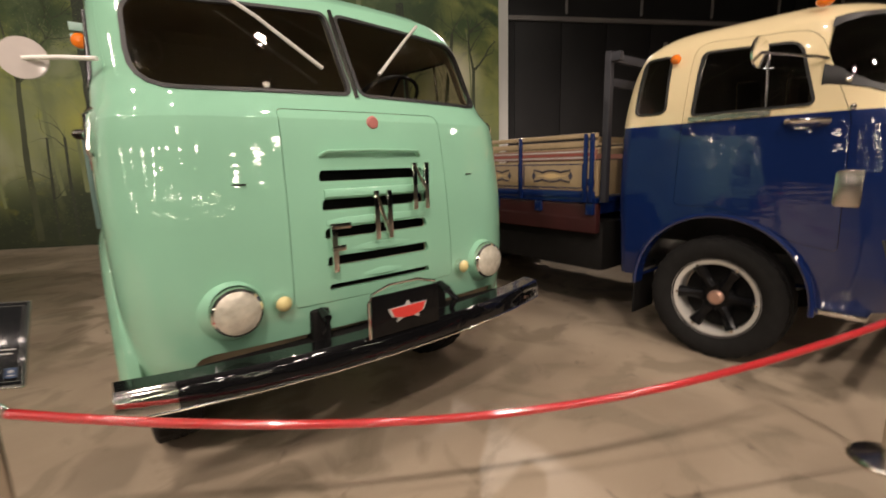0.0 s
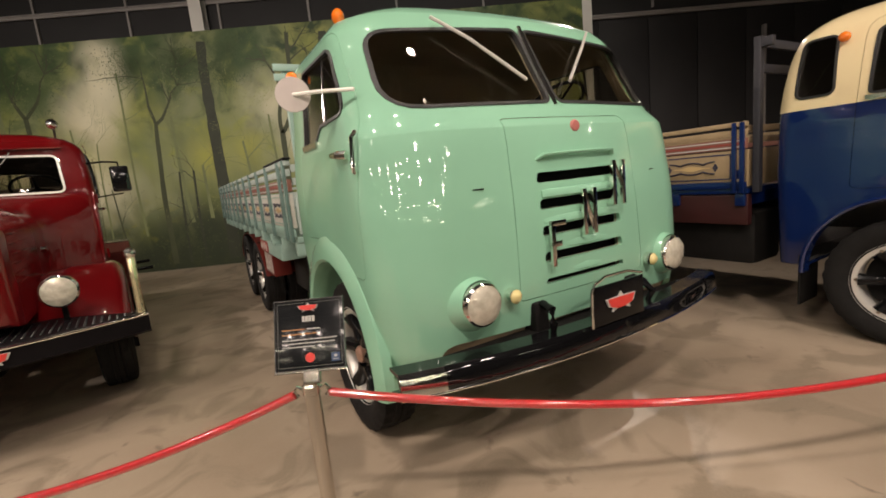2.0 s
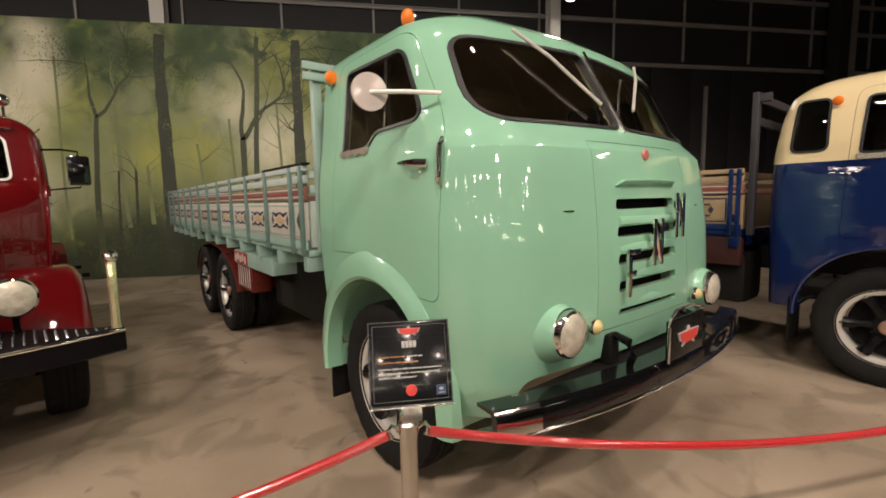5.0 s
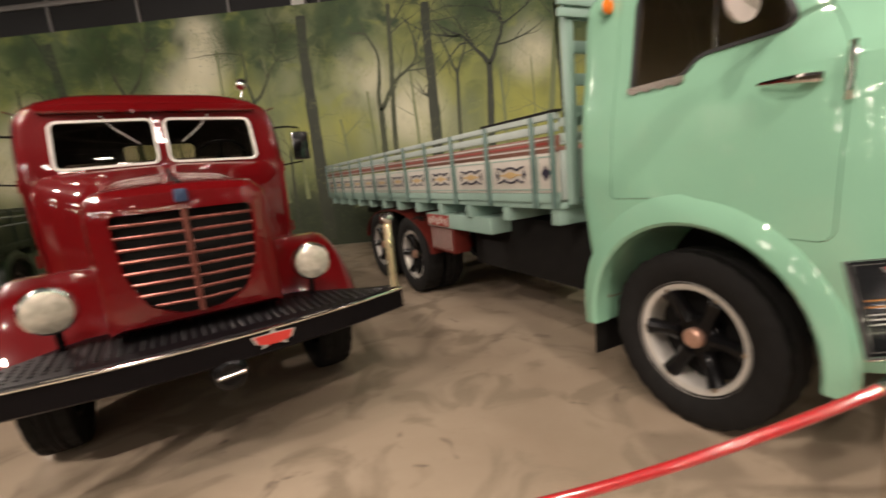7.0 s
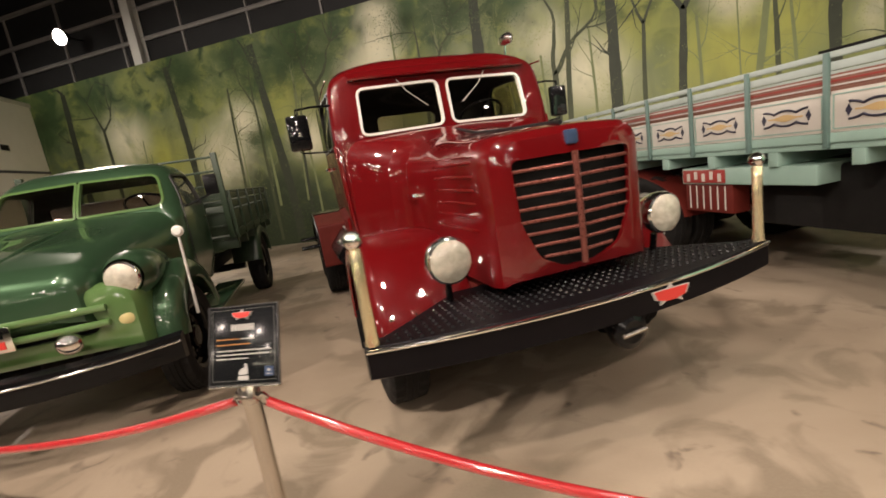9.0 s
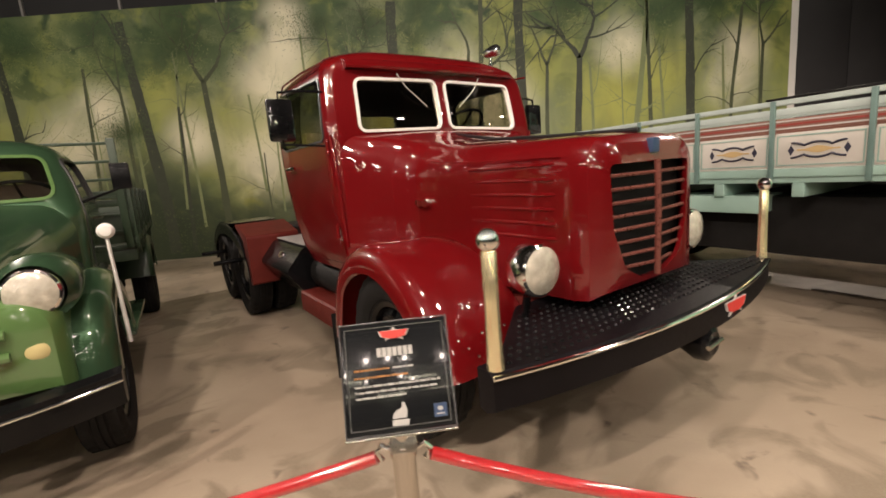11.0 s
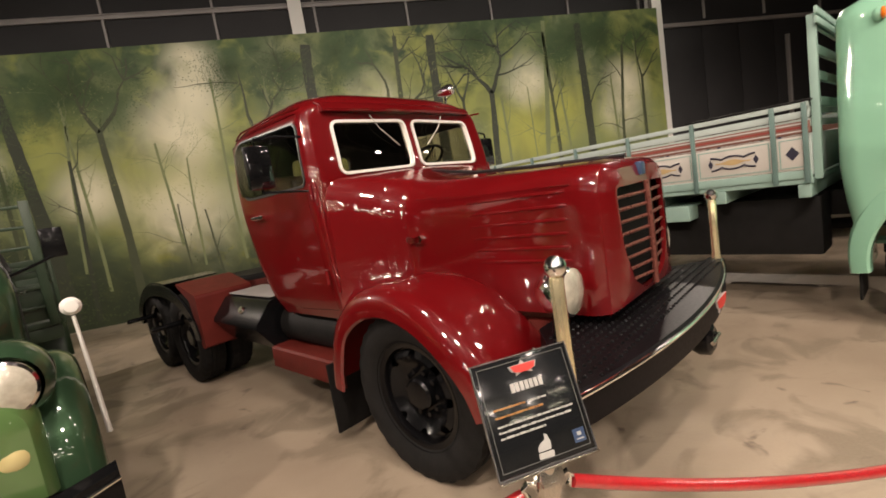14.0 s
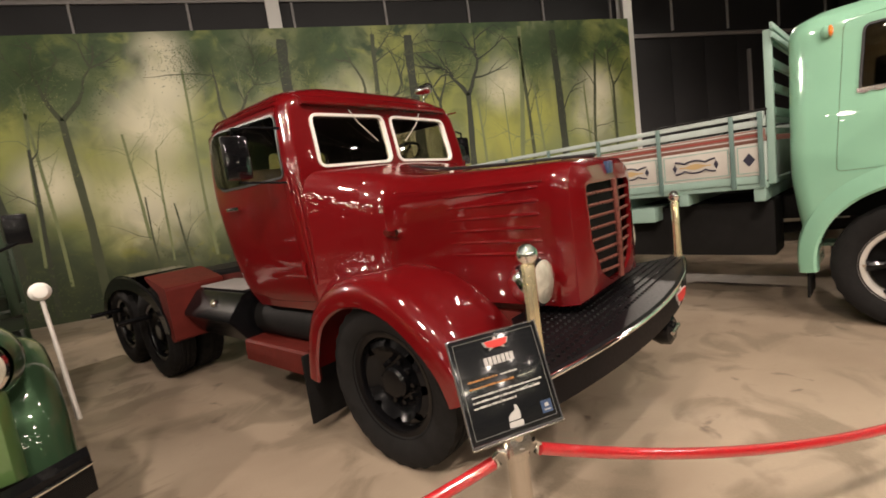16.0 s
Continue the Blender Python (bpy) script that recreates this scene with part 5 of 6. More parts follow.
RED_NOSE = [(-0.86, 0.30, 1.60, 1.02, 0.10, 0.0), (-0.845, 0.40, 1.665, 0.96, 0.12, 0.01), (-0.80, 0.455, 1.695, 0.93, 0.12, 0.02), (-0.70, 0.475, 1.705, 0.92, 0.12, 0.03), (-0.2, 0.485, 1.72, 0.92, 0.16, 0.04),
            (0.3, 0.50, 1.745, 0.92, 0.2, 0.05), (0.55, 0.54, 1.78, 0.92, 0.22, 0.05), (0.70, 0.66, 1.82, 0.92, 0.24, 0.05), (0.82, 0.84, 1.865, 0.92, 0.2, 0.05), (0.92, 0.95, 1.90, 0.92, 0.14, 0.04)]
grille_poly = rounded([(-0.355, 1.575), (0.355, 1.575), (0.335, 1.25), (0.25, 1.06), (0.1, 0.985), (-0.1, 0.985), (-0.25, 1.06), (-0.335, 1.25)], 0.04)
nose = shell(nose_surface, RED_NOSE, 0.0, 0.025)
rhood = part("bonnet", carve(nose, [prism(grille_poly, "y", -1.5, -0.5)]), RED, red, "long glossy dark red bonnet")
part("radiator", bx(-0.4, 0.4, -0.78, -0.72, 0.96, 1.6, 0.01), DARK, red)
for k in range(8):
    z = 1.52 - 0.066 * k
    hw = 0.35 if z > 1.25 else 0.35 - 0.22 * ((1.25 - z) / 0.26) ** 1.6
    part("grille_slat", tube([(-hw, -0.835, z), (0, -0.875, z), (hw, -0.835, z)], 0.0075, 8, flat=1.3), COPPER, rhood, "worn copper grille slat")
part("grille_spine", tube([(0, -0.88, 1.58), (0, -0.885, 1.3), (0, -0.88, 0.99)], 0.017, 8), COPPER, rhood)
part("bonnet_ridge", tube([(0, -0.78, 1.735), (0, -0.2, 1.765), (0, 0.3, 1.80), (0, 0.8, 1.89)], 0.013, 8), GASKET, rhood, "black hinge line")
part("front_badge", bx(-0.034, 0.034, -0.875, -0.835, 1.615, 1.69, 0.012), SIGN_BLUE, red, "small blue enamel badge")
for s in (-1, 1):
    for k in range(6):
        z = 1.60 - 0.075 * k
        part("bonnet_louvre", tube([(s * 0.468, -0.64, z), (s * 0.482, -0.60, z), (s * 0.487, 0.02, z), (s * 0.472, 0.08, z)], 0.0045, 8, flat=2.0), RED, rhood)
    part("side_badge", prism(rounded([(0.42, 1.40), (0.44, 1.43), (0.50, 1.415), (0.57, 1.43), (0.585, 1.40), (0.55, 1.375), (0.50, 1.385), (0.45, 1.37)], 0.012), "x", s * 0.50, s * 0.556), CHROME, rhood, "small chrome badge")
    # thin raised line imitates a line of shading along the bonnet side
    part("bonnet_shade_line", tube([(s * 0.478, -0.66, 1.63), (s * 0.49, 0.0, 1.645), (s * 0.515, 0.45, 1.675)], 0.004, 6), RED, rhood)
    path = [(1.02, 0.50), (0.97, 0.72), (0.84, 0.98), (0.58, 1.16), (0.28, 1.21), (0.0, 1.14), (-0.24, 0.98), (-0.42, 0.78), (-0.50, 0.60)]
    fd = part("front_wing", fender(path[::-1], s * 0.46, s * 1.12, 0.05, 0.014, 0.12), RED, red, "rounded dark red front wing")
    rivets = bmesh.new()
    for k in range(9):
        ball((s * (0.62 + 0.05 * k), -0.49 + 0.012 * (k % 3), 0.70 + 0.05 * (k % 3)), 0.008, bm=rivets, seg=8)
    tagged(part("rivet_rows", rivets, STEEL, fd), kind="stuff")
    head_lamp(red, s * 0.70, -0.70, 1.12, 0.125)
    part("lamp_stalk", tube([(s * 0.70, -0.62, 0.98), (s * 0.70, -0.6, 0.86)], 0.02, 10), BLACK, red)
    post = part("marker_post", lathe([(0.034, 0.0), (0.030, 0.05), (0.027, 0.24), (0.029, 0.44), (0.02, 0.455), (0, 0.46)], (0, 0, 1), (s * 1.19, -0.93, 0.87), 8), GOLD, red, "polished brass width marker")
    part("marker_top", ball((s * 1.19, -0.93, 1.355), 0.044), CHROME, post, "chrome ball top")
    wheel(red, s * 0.93, 0.2, 0.53, 0.27, "disc", rim=BLACK, hub=STEEL, label="black disc wheel")
    for y in (3.9, 5.05):
        wheel(red, s * 1.06, y, 0.52, 0.26, "disc", rim=BLACK, hub=STEEL)
        wheel(red, s * 0.76, y, 0.52, 0.26, "disc", rim=BLACK, hub=STEEL)
    part("mud_flap", bx(s * 0.75, s * 1.1, 1.03, 1.05, 0.1, 0.62, 0.006), DARK, red, "black rubber mud flap")
    # duller red than the body: the shade under the cab is in the colour
    part("running_board", skin([[(s * px, y, z) for px, z in ((0.60, 0.585), (0.965, 0.58), (0.985, 0.565), (0.99, 0.40), (0.975, 0.40), (0.968, 0.555), (0.60, 0.57))] for y in (1.02, 1.4, 1.8, 2.14)]), CHASSIS_SHADE_RED, red, "turned-down running board, its red darkened to look shaded")
    tank = part("fuel_tank", rod((s * 0.70, 1.2, 0.74), (s * 0.70, 2.1, 0.74), 0.18, seg=30), DARK, red)
    lock = [(0.50, 1.0), (0.88, 0.99), (0.92, 0.975), (1.07, 0.80), (1.08, 0.76), (0.93, 0.54), (0.50, 0.52)]
    sb = part("side_locker", skin([[(s * px, y, z) for px, z in lock] for y in (2.16, 2.18, 3.16, 3.18)]), BLACK, red, "black side locker with a sloping face")
    part("locker_lid", bx(s * 0.52, s * 0.885, 2.2, 3.14, 1.004, 1.016, 0.004), GIRDER, sb, "pale grey worn locker lid")
    part("locker_cap", lathe([(0, 0.03), (0.03, 0.028), (0.04, 0.01), (0.04, 0)], (s * 0.75, 0, 0.65), (s * 0.995, 2.6, 0.89), 18), CHROME, sb)
    # darker red here paints in the light's fall-off towards the rear
    part("rear_wing_front", prism(rounded([(3.2, 0.5), (3.3, 0.5), (3.42, 1.0), (3.75, 1.14), (3.75, 1.18), (3.2, 1.06)], 0.03), "x", s * 0.62, s * 1.2), CHASSIS_SHADE_RED, red)
    part("rear_wing", skin([[(s * px, 4.5 + (1.22 + th) * math.cos(a), 0.60 + (0.56 + th) * math.sin(a)) for px, th in ((0.6, 0), (1.2, 0), (1.2, 0.015), (0.6, 0.015))] for a in [k * 1.9 / 16 - 0.1 for k in range(17)]]), BLACK, red)
for s in (-1, 1):
    part("rear_wing_skirt", skin([[(s * px, 4.5 + (1.22 - dr) * math.cos(a), 0.60 + (0.56 - dr) * math.sin(a)) for px, dr in ((1.2, 0.0), (1.215, 0.01), (1.215, 0.15), (1.2, 0.15))] for a in [k * 3.24 / 24 - 0.05 for k in range(25)]]), BLACK, red)
deck = []
for k in range(25):
    x = -1.23 + 2.46 * k / 24
    y = -1.13 + 0.17 * (abs(x) / 1.23) ** 2
    yb = -0.45 - 0.42 * min(1.0, max(0.0, (abs(x) - 0.62) / 0.5))
    deck.append([(x, yb, 0.71), (x, y + 0.05, 0.695), (x, y, 0.72), (x, y, 0.84), (x, y + 0.02, 0.868), (x, yb, 0.872)])
rbump = part("bumper", skin(deck), TREAD, red, "deep black front bumper with a tread deck")
part("bumper_trim", tube([(r[3][0], r[3][1] - 0.002, 0.852) for r in deck], 0.011, 8), CHROME, rbump)
studs = bmesh.new()
for i in range(46):
    for j in range(9):
        x, y = -1.12 + i * 0.05, -0.98 + j * 0.05
        if -1.1 + 0.17 * (abs(x) / 1.23) ** 2 < y < -0.49 - 0.42 * min(1.0, max(0.0, (abs(x) - 0.62) / 0.5)):
            bmesh.ops.create_cone(studs, cap_ends=True, segments=6, radius1=0.012, radius2=0.006, depth=0.008, matrix=Matrix.Translation((x, y, 0.874)))
tagged(part("tread_studs", studs, BLACK, rbump), kind="stuff")
badge(red, 0.31, -1.13, 0.80, 0.24)
jaw = part("tow_jaw", lathe([(0.0, -0.06), (0.06, -0.07), (0.095, -0.05), (0.10, 0.0), (0.05, 0.12), (0, 0.14)], (0, 1, 0), (0.06, -1.07, 0.655), 28), BLACK, red, "round black tow jaw")
part("tow_pin", tube([(-0.01, -1.145, 0.65), (0.13, -1.145, 0.66)], 0.012, 10), STEEL, jaw)
head_lamp(red, 0.76, 1.09, 2.655, 0.05, name="roof_lamp", lens=CHROME)
part("roof_lamp_stalk", tube([(0.76, 1.17, 2.47), (0.76, 1.15, 2.63)], 0.012, 8), CHROME, red)
cab_inside(red, 0.95, 1.02, 2.1, 1.0, 1.55, 1.9, 1)
lining(red, RED_ROWS, [prism(p, "y", 0, 1.4) for p in rws] + [prism(rwin, "x", s * 2, s * 0.6) for s in (-1, 1)] + [prism(rear_win, "y", 1.6, 3)], LINING_DARK)
ladder_frame(red, -0.5, 5.9, 0.62, 0.86, CHASSIS_SHADE_RED)
for y in (0.2, 3.9, 5.05):
    axle(red, y, 0.52, 0.75)
part("fifth_wheel", lathe([(0, 0.03), (0.42, 0.03), (0.46, 0.0), (0.46, -0.04), (0, -0.04)], (0, 0, 1), (0, 4.4, 1.02), 40), DARK, red)
part("deck_plate", bx(-0.5, 0.5, 2.3, 3.6, 0.88, 0.93, 0.01), CHASSIS_SHADE_RED, red)
part("rear_beam", bx(-1.1, 1.1, 5.75, 5.85, 0.7, 0.95, 0.01), DARK, red)

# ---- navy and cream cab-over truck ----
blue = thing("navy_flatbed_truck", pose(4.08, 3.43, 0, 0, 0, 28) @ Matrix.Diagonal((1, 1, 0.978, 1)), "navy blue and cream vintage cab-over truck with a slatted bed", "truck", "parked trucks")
BLUE_ROWS = [(0.62, -1.00, 1.0, 1.10, 0.42, 0.10, 0.06), (0.9, -1.10, 1.0, 1.15, 0.45, 0.12, 0.07), (1.5, -1.16, 1.02, 1.18, 0.5, 0.14, 0.08), (1.9, -1.12, 1.02, 1.175, 0.5, 0.15, 0.08),
             (2.02, -1.06, 1.02, 1.165, 0.5, 0.16, 0.08), (2.35, -0.94, 1.0, 1.12, 0.48, 0.2, 0.08), (2.62, -0.80, 0.95, 1.03, 0.45, 0.24, 0.08), (2.74, -0.64, 0.86, 0.90, 0.42, 0.3, 0.06), (2.81, -0.40, 0.7, 0.68, 0.3, 0.3, 0.03), (2.84, 0.0, 0.4, 0.3, 0.1, 0.1, 0.0)]
bshell = shell(cab_surface, BLUE_ROWS, 0.0, 0.03)
b_ws = [rounded([(s * 1.17, 2.08), (s * 0.05, 2.08), (s * 0.05, 2.62), (s * 1.12, 2.64)], [0.3, 0.06, 0.06, 0.3]) for s in (-1, 1)]
b_win = rounded([(0.38, 2.06), (-0.40, 2.06), (-0.27, 2.50), (0.36, 2.55)], [0.03, 0.05, 0.09, 0.05])
b_quarter = rounded([(0.86, 2.1), (0.60, 2.1), (0.61, 2.57), (0.84, 2.57)], 0.06)
b_door = rounded([(0.47, 1.32), (0.1, 1.32), (-0.35, 1.1), (-0.62, 1.05), (-0.60, 1.95), (-0.54, 2.1), (-0.36, 2.57), (0.43, 2.64)], [0.05, 0.1, 0.1, 0.05, 0.1, 0.1, 0.14, 0.12])
b_arch = circle(0.12, 0.60, 0.64)
cuts = [prism(grown(b_door, 0.004), "x", s * 2, s * 0.6) for s in (-1, 1)] + [prism(p, "y", -2, -0.42) for p in b_ws]
cuts += [prism(b_quarter, "x", s * 2, s * 0.6) for s in (-1, 1)] + [prism(b_arch, "x", s * 2, s * 0.6) for s in (-1, 1)]
cuts.append(prism(rounded([(-0.5, 2.15), (0.5, 2.15), (0.5, 2.5), (-0.5, 2.5)], 0.08), "y", 0.7, 1.5))
b_all = carve(bshell, cuts)
LOW, HIGH = prism([(-3, 0), (3, 0), (3, 2.0), (-3, 2.0)], "x", -3, 3), prism([(-3, 2.0), (3, 2.0), (3, 4.0), (-3, 4.0)], "x", -3, 3)
part("lower_cab", carve(b_all, [LOW], "INTERSECT"), BLUE, blue, "glossy navy lower cab")
bcab = part("upper_cab", carve(b_all, [HIGH], "INTERSECT"), CREAM, blue, "cream upper cab and roof")
for s, p in zip((-1, 1), b_ws):
    whole = carve(carve(bshell, [prism(b_door, "x", s * 2, s * 0.6)], "INTERSECT"), [prism(b_win, "x", s * 2, s * 0.6)])
    d = part("door", carve(whole, [LOW], "INTERSECT"), BLUE, blue, "closed navy and cream cab door")
    part("door_top", carve(whole, [HIGH], "INTERSECT"), CREAM, d)
    window(d, cab_surface, BLUE_ROWS, b_win, "x", s * 2, s * 0.6, wide=0.018)
    window(blue, cab_surface, BLUE_ROWS, b_quarter, "x", s * 2, s * 0.6, wide=0.018, name="quarter_window")
    window(blue, cab_surface, BLUE_ROWS, p, "y", -2, -0.42, wide=0.035, name="windscreen")
    part("quarter_bar", tube([(s * 1.15, -0.12, 2.06), (s * 1.085, -0.08, 2.52)], 0.011, 8), CHROME, d)
    part("window_apron", prism([(0.40, 2.045), (-0.16, 2.045)] + [(-0.16 + 0.56 * k / 12, 2.0 if k % 2 else 2.012) for k in range(13)], "x", s * 1.16, s * 1.185), STEEL, d, "scalloped chrome window apron")
    part("handle", tube([(s * 1.18, -0.26, 1.95), (s * 1.215, -0.30, 1.95), (s * 1.215, -0.46, 1.945), (s * 1.19, -0.50, 1.94)], 0.022, 8), CHROME, d, "chrome door handle")
    ml = part("side_marker", bx(s * 1.12, s * 1.185, -0.71, -0.55, 1.36, 1.62, 0.03), STEEL, blue, "chrome-framed rectangular marker lamp")
    part("marker_lens", bx(s * 1.15, s * 1.172, -0.70, -0.59, 1.39, 1.59, 0.02), LENS, ml)
    part("corner_lamp", ball((s * 1.125, 0.555, 2.53), 0.04, (0.8, 1, 1)), ORANGE, blue, "amber marker lamp")
    part("roof_lamp", ball((s * 0.95, -0.34, 2.765), 0.045, (0.9, 1.2, 0.8)), ORANGE, blue, "amber roof lamp")
    round_mirror(blue, (s * 1.38, -0.12, 2.42), 0.105, (s * 1.13, -0.44, 2.35))
    part("arch_lip", skin([[(s * px, 0.12 + pr * math.cos(a), 0.60 + pr * math.sin(a)) for px, pr in ((1.12, 0.67), (1.195, 0.67), (1.205, 0.65), (1.195, 0.635), (1.08, 0.635))] for a in [-0.05 + k * (math.pi + 0.1) / 28 for k in range(29)]]), BLUE, blue)
    part("step", bx(s * 0.85, s * 1.16, -0.82, -0.55, 0.59, 0.63, 0.012), CHROME, blue, "polished entry step")
    part("mud_flap", bx(s * 0.75, s * 1.12, 0.80, 0.82, 0.24, 0.72, 0.006), DARK, blue)
    head_lamp(blue, s * 0.78, -1.14, 1.1, 0.125)
    for c in ((s * 1.155, -0.56, 2.2), (s * 1.165, -0.60, 2.02)):
        part("hinge_knob", ball(c, 0.02), CHROME, blue)
    wheel(blue, s * 0.98, 0.13)
    wheel(blue, s * 0.98, 4.3)
    wheel(blue, s * 0.68, 4.3)
part("bumper", bx(-1.2, 1.2, -1.32, -1.18, 0.62, 0.8, 0.03), BLACK, blue)
cab_inside(blue, 1.1, -0.8, 1.0, 0.9, 1.55, 2.02, 1)
lining(blue, BLUE_ROWS, [prism(p, "y", -2, -0.42) for p in b_ws] + [prism(q, "x", s * 2, s * 0.6) for q in (b_quarter, b_win, b_arch) for s in (-1, 1)], LINING_DARK)
ladder_frame(blue, -0.7, 6.0, 0.88, 1.14, DARK)
axle(blue, 0.13, 0.53, 0.75), axle(blue, 4.3, 0.53, 0.75)
part("fuel_tank", bx(-1.05, -0.5, 1.2, 3.4, 0.55, 1.1, 0.08), DARK, blue)
part("side_skirt", bx(-1.16, -1.08, 1.22, 3.6, 0.98, 1.28, 0.008), MAROON, blue, "dark maroon side skirt")
plank_bed(blue, -1.18, 1.22, 6.2, 1.36, 1.98, [1.32 + 0.84 * k for k in range(6)], BLUE, BOARD_BUFF, STRIPE_BROWN, slat_mat=BOARD_BUFF)
rack(blue, 1.12, 1.16, 1.3, 2.72, RACK_GREY, 2, 0.12)

# ---- moss green bonneted pick-up truck ----
green = thing("green_pickup_truck", pose(-8.15, 2.92, 0, 0, 0, 29), "moss green vintage bonneted truck with a slatted rear bed", "truck", "parked trucks")
GREEN_ROWS = [(0.72, 0.78, 1.9, 0.80, 0.10, 0.2, 0.0), (1.1, 0.76, 1.98, 0.88, 0.12, 0.25, 0.0), (1.5, 0.76, 2.0, 0.89, 0.15, 0.28, 0.02), (1.64, 0.80, 2.0, 0.87, 0.2, 0.28, 0.05),
              (1.98, 1.02, 1.94, 0.77, 0.18, 0.3, 0.07), (2.05, 1.08, 1.9, 0.71, 0.2, 0.32, 0.07), (2.11, 1.2, 1.8, 0.58, 0.2, 0.3, 0.05), (2.145, 1.38, 1.65, 0.3, 0.1, 0.1, 0.0)]
gshell = shell(cab_surface, GREEN_ROWS, 0.0, 0.03)
g_ws = [rounded([(s * 0.76, 1.65), (s * 0.015, 1.65), (s * 0.015, 1.985), (s * 0.69, 1.97)], [0.1, 0.02, 0.02, 0.08]) for s in (-1, 1)]
g_win = rounded([(1.0, 1.62), (1.68, 1.6), (1.66, 1.95), (1.16, 1.95)], 0.07)
g_rear = rounded([(-0.45, 1.68), (0.45, 1.68), (0.42, 1.92), (-0.42, 1.92)], 0.07)
gcab = part("cab_body", carve(gshell, [prism(p, "y", 0, 1.4) for p in g_ws] + [prism(g_win, "x", s * 2, s * 0.5) for s in (-1, 1)] + [prism(g_rear, "y", 1.5, 3)]), GREEN, green, "metallic moss green cab")
for s, p in zip((-1, 1), g_ws):
    window(green, cab_surface, GREEN_ROWS, p, "y", 0, 1.4, gasket=GREEN_LIGHT, wide=0.022, proud=0.012, name="windscreen")
    window(green, cab_surface, GREEN_ROWS, g_win, "x", s * 2, s * 0.5, wide=0.02, name="side_window")
    part("door_seam", tube([(s * 0.895, 0.92, 0.9), (s * 0.9, 0.9, 1.5), (s * 0.875, 0.96, 1.66)], 0.005, 6), GASKET, gcab)
    part("handle", tube([(s * 0.895, 1.6, 1.45), (s * 0.925, 1.6, 1.45), (s * 0.925, 1.48, 1.45)], 0.011, 8), CHROME, gcab)
    mr = part("mirror", bx(s * 1.08, s * 1.22, 1.14, 1.18, 1.68, 1.90, 0.015), BLACK, green, "black rectangular door mirror")
    part("mirror_arm", tube([(s * 0.88, 1.0, 1.6), (s * 1.05, 1.1, 1.66), (s * 1.15, 1.16, 1.7)], 0.01, 8), BLACK, mr)
    wing = [(-0.56, 0.66), (-0.50, 0.90), (-0.30, 1.10), (0.0, 1.19), (0.3, 1.14), (0.55, 0.96), (0.70, 0.72)]
    part("front_wing", fender(wing, s * 0.66, s * 1.10, 0.05, 0.014, 0.13), GREEN, green, "rounded moss green front wing")
    head_lamp(green, s * 0.83, -0.60, 1.18, 0.12)
    part("lamp_pod", lathe([(0.135, 0.01), (0.17, 0.08), (0.18, 0.2), (0.15, 0.5), (0.08, 0.7)], (0, 1, 0), (s * 0.83, -0.60, 1.18), 30), GREEN, green)
    head_lamp(green, s * 0.80, -0.63, 0.90, 0.075, name="side_light", lens=YELLOW)
    part("fog_lamp", ball((s * 0.5, -0.80, 0.83), 0.085, (1, 0.7, 0.85)), CHROME, green, "chrome fog lamp")
    mk = part("marker_post", tube([(s * 1.14, -0.26, 0.74), (s * 1.13, -0.21, 1.1), (s * 1.12, -0.17, 1.37)], [0.014, 0.011, 0.010], 8), SILVER, green, "thin silver width marker with a round white top")
    part("marker_disc", lathe([(0, -0.03), (0.03, -0.026), (0.047, 0.0), (0.03, 0.026), (0, 0.03)], (0, 1, 0), (s * 1.12, -0.165, 1.42), 22), WHITE, mk)
    wheel(green, s * 0.92, 0.06, 0.47, 0.24, "disc", rim=BLACK, disc=BLACK, hub=CHROME)
    wheel(green, s * 0.98, 3.9, 0.47, 0.24, "disc", rim=BLACK, disc=BLACK, hub=CHROME)
    part("rear_wing", fender([(3.25, 0.6), (3.35, 0.9), (3.6, 1.06), (3.9, 1.1), (4.2, 1.04), (4.45, 0.86), (4.52, 0.6)], s * 0.7, s * 1.14, 0.04, 0.014, 0.08), GREEN_BED, green)
    part("running_board", bx(s * 0.75, s * 1.08, 0.72, 2.0, 0.52, 0.56, 0.012), GREEN, green)
part("windscreen_divider", tube([(0, 0.795, 1.64), (0, 1.02, 1.99)], 0.011, 8), BLACK, gcab)
GREEN_NOSE = [(-0.74, 0.42, 1.20, 0.98, 0.08, 0.0), (-0.70, 0.58, 1.26, 0.94, 0.12, 0.02), (-0.55, 0.66, 1.33, 0.90, 0.16, 0.04), (-0.1, 0.70, 1.41, 0.88, 0.2, 0.06), (0.5, 0.76, 1.50, 0.88, 0.22, 0.06), (0.80, 0.84, 1.58, 0.88, 0.2, 0.06)]
ghood = part("bonnet", skin(nose_surface(GREEN_NOSE)), GREEN, green, "broad rounded moss green bonnet")
part("bonnet_spear", tube([(0, -0.75, 1.24), (0, -0.5, 1.385), (0, 0.0, 1.49), (0, 0.6, 1.575)], [0.01, 0.018, 0.014, 0.008], 8), GREEN, ghood)
bo = part("bonnet_badge", bx(-0.16, 0.16, -0.76, -0.72, 1.19, 1.22, 0.008), CHROME, ghood)
GREEN_FACE = [(-0.68, 0.80, 1.10, 0.74, 0.12, 0.0), (-0.66, 0.88, 1.14, 0.70, 0.14, 0.0), (-0.55, 0.92, 1.17, 0.68, 0.14, 0.0), (-0.2, 0.92, 1.17, 0.68, 0.14, 0.0)]
g_mouth = rounded([(-0.66, 0.84), (0.66, 0.84), (0.60, 1.08), (-0.60, 1.08)], 0.09)
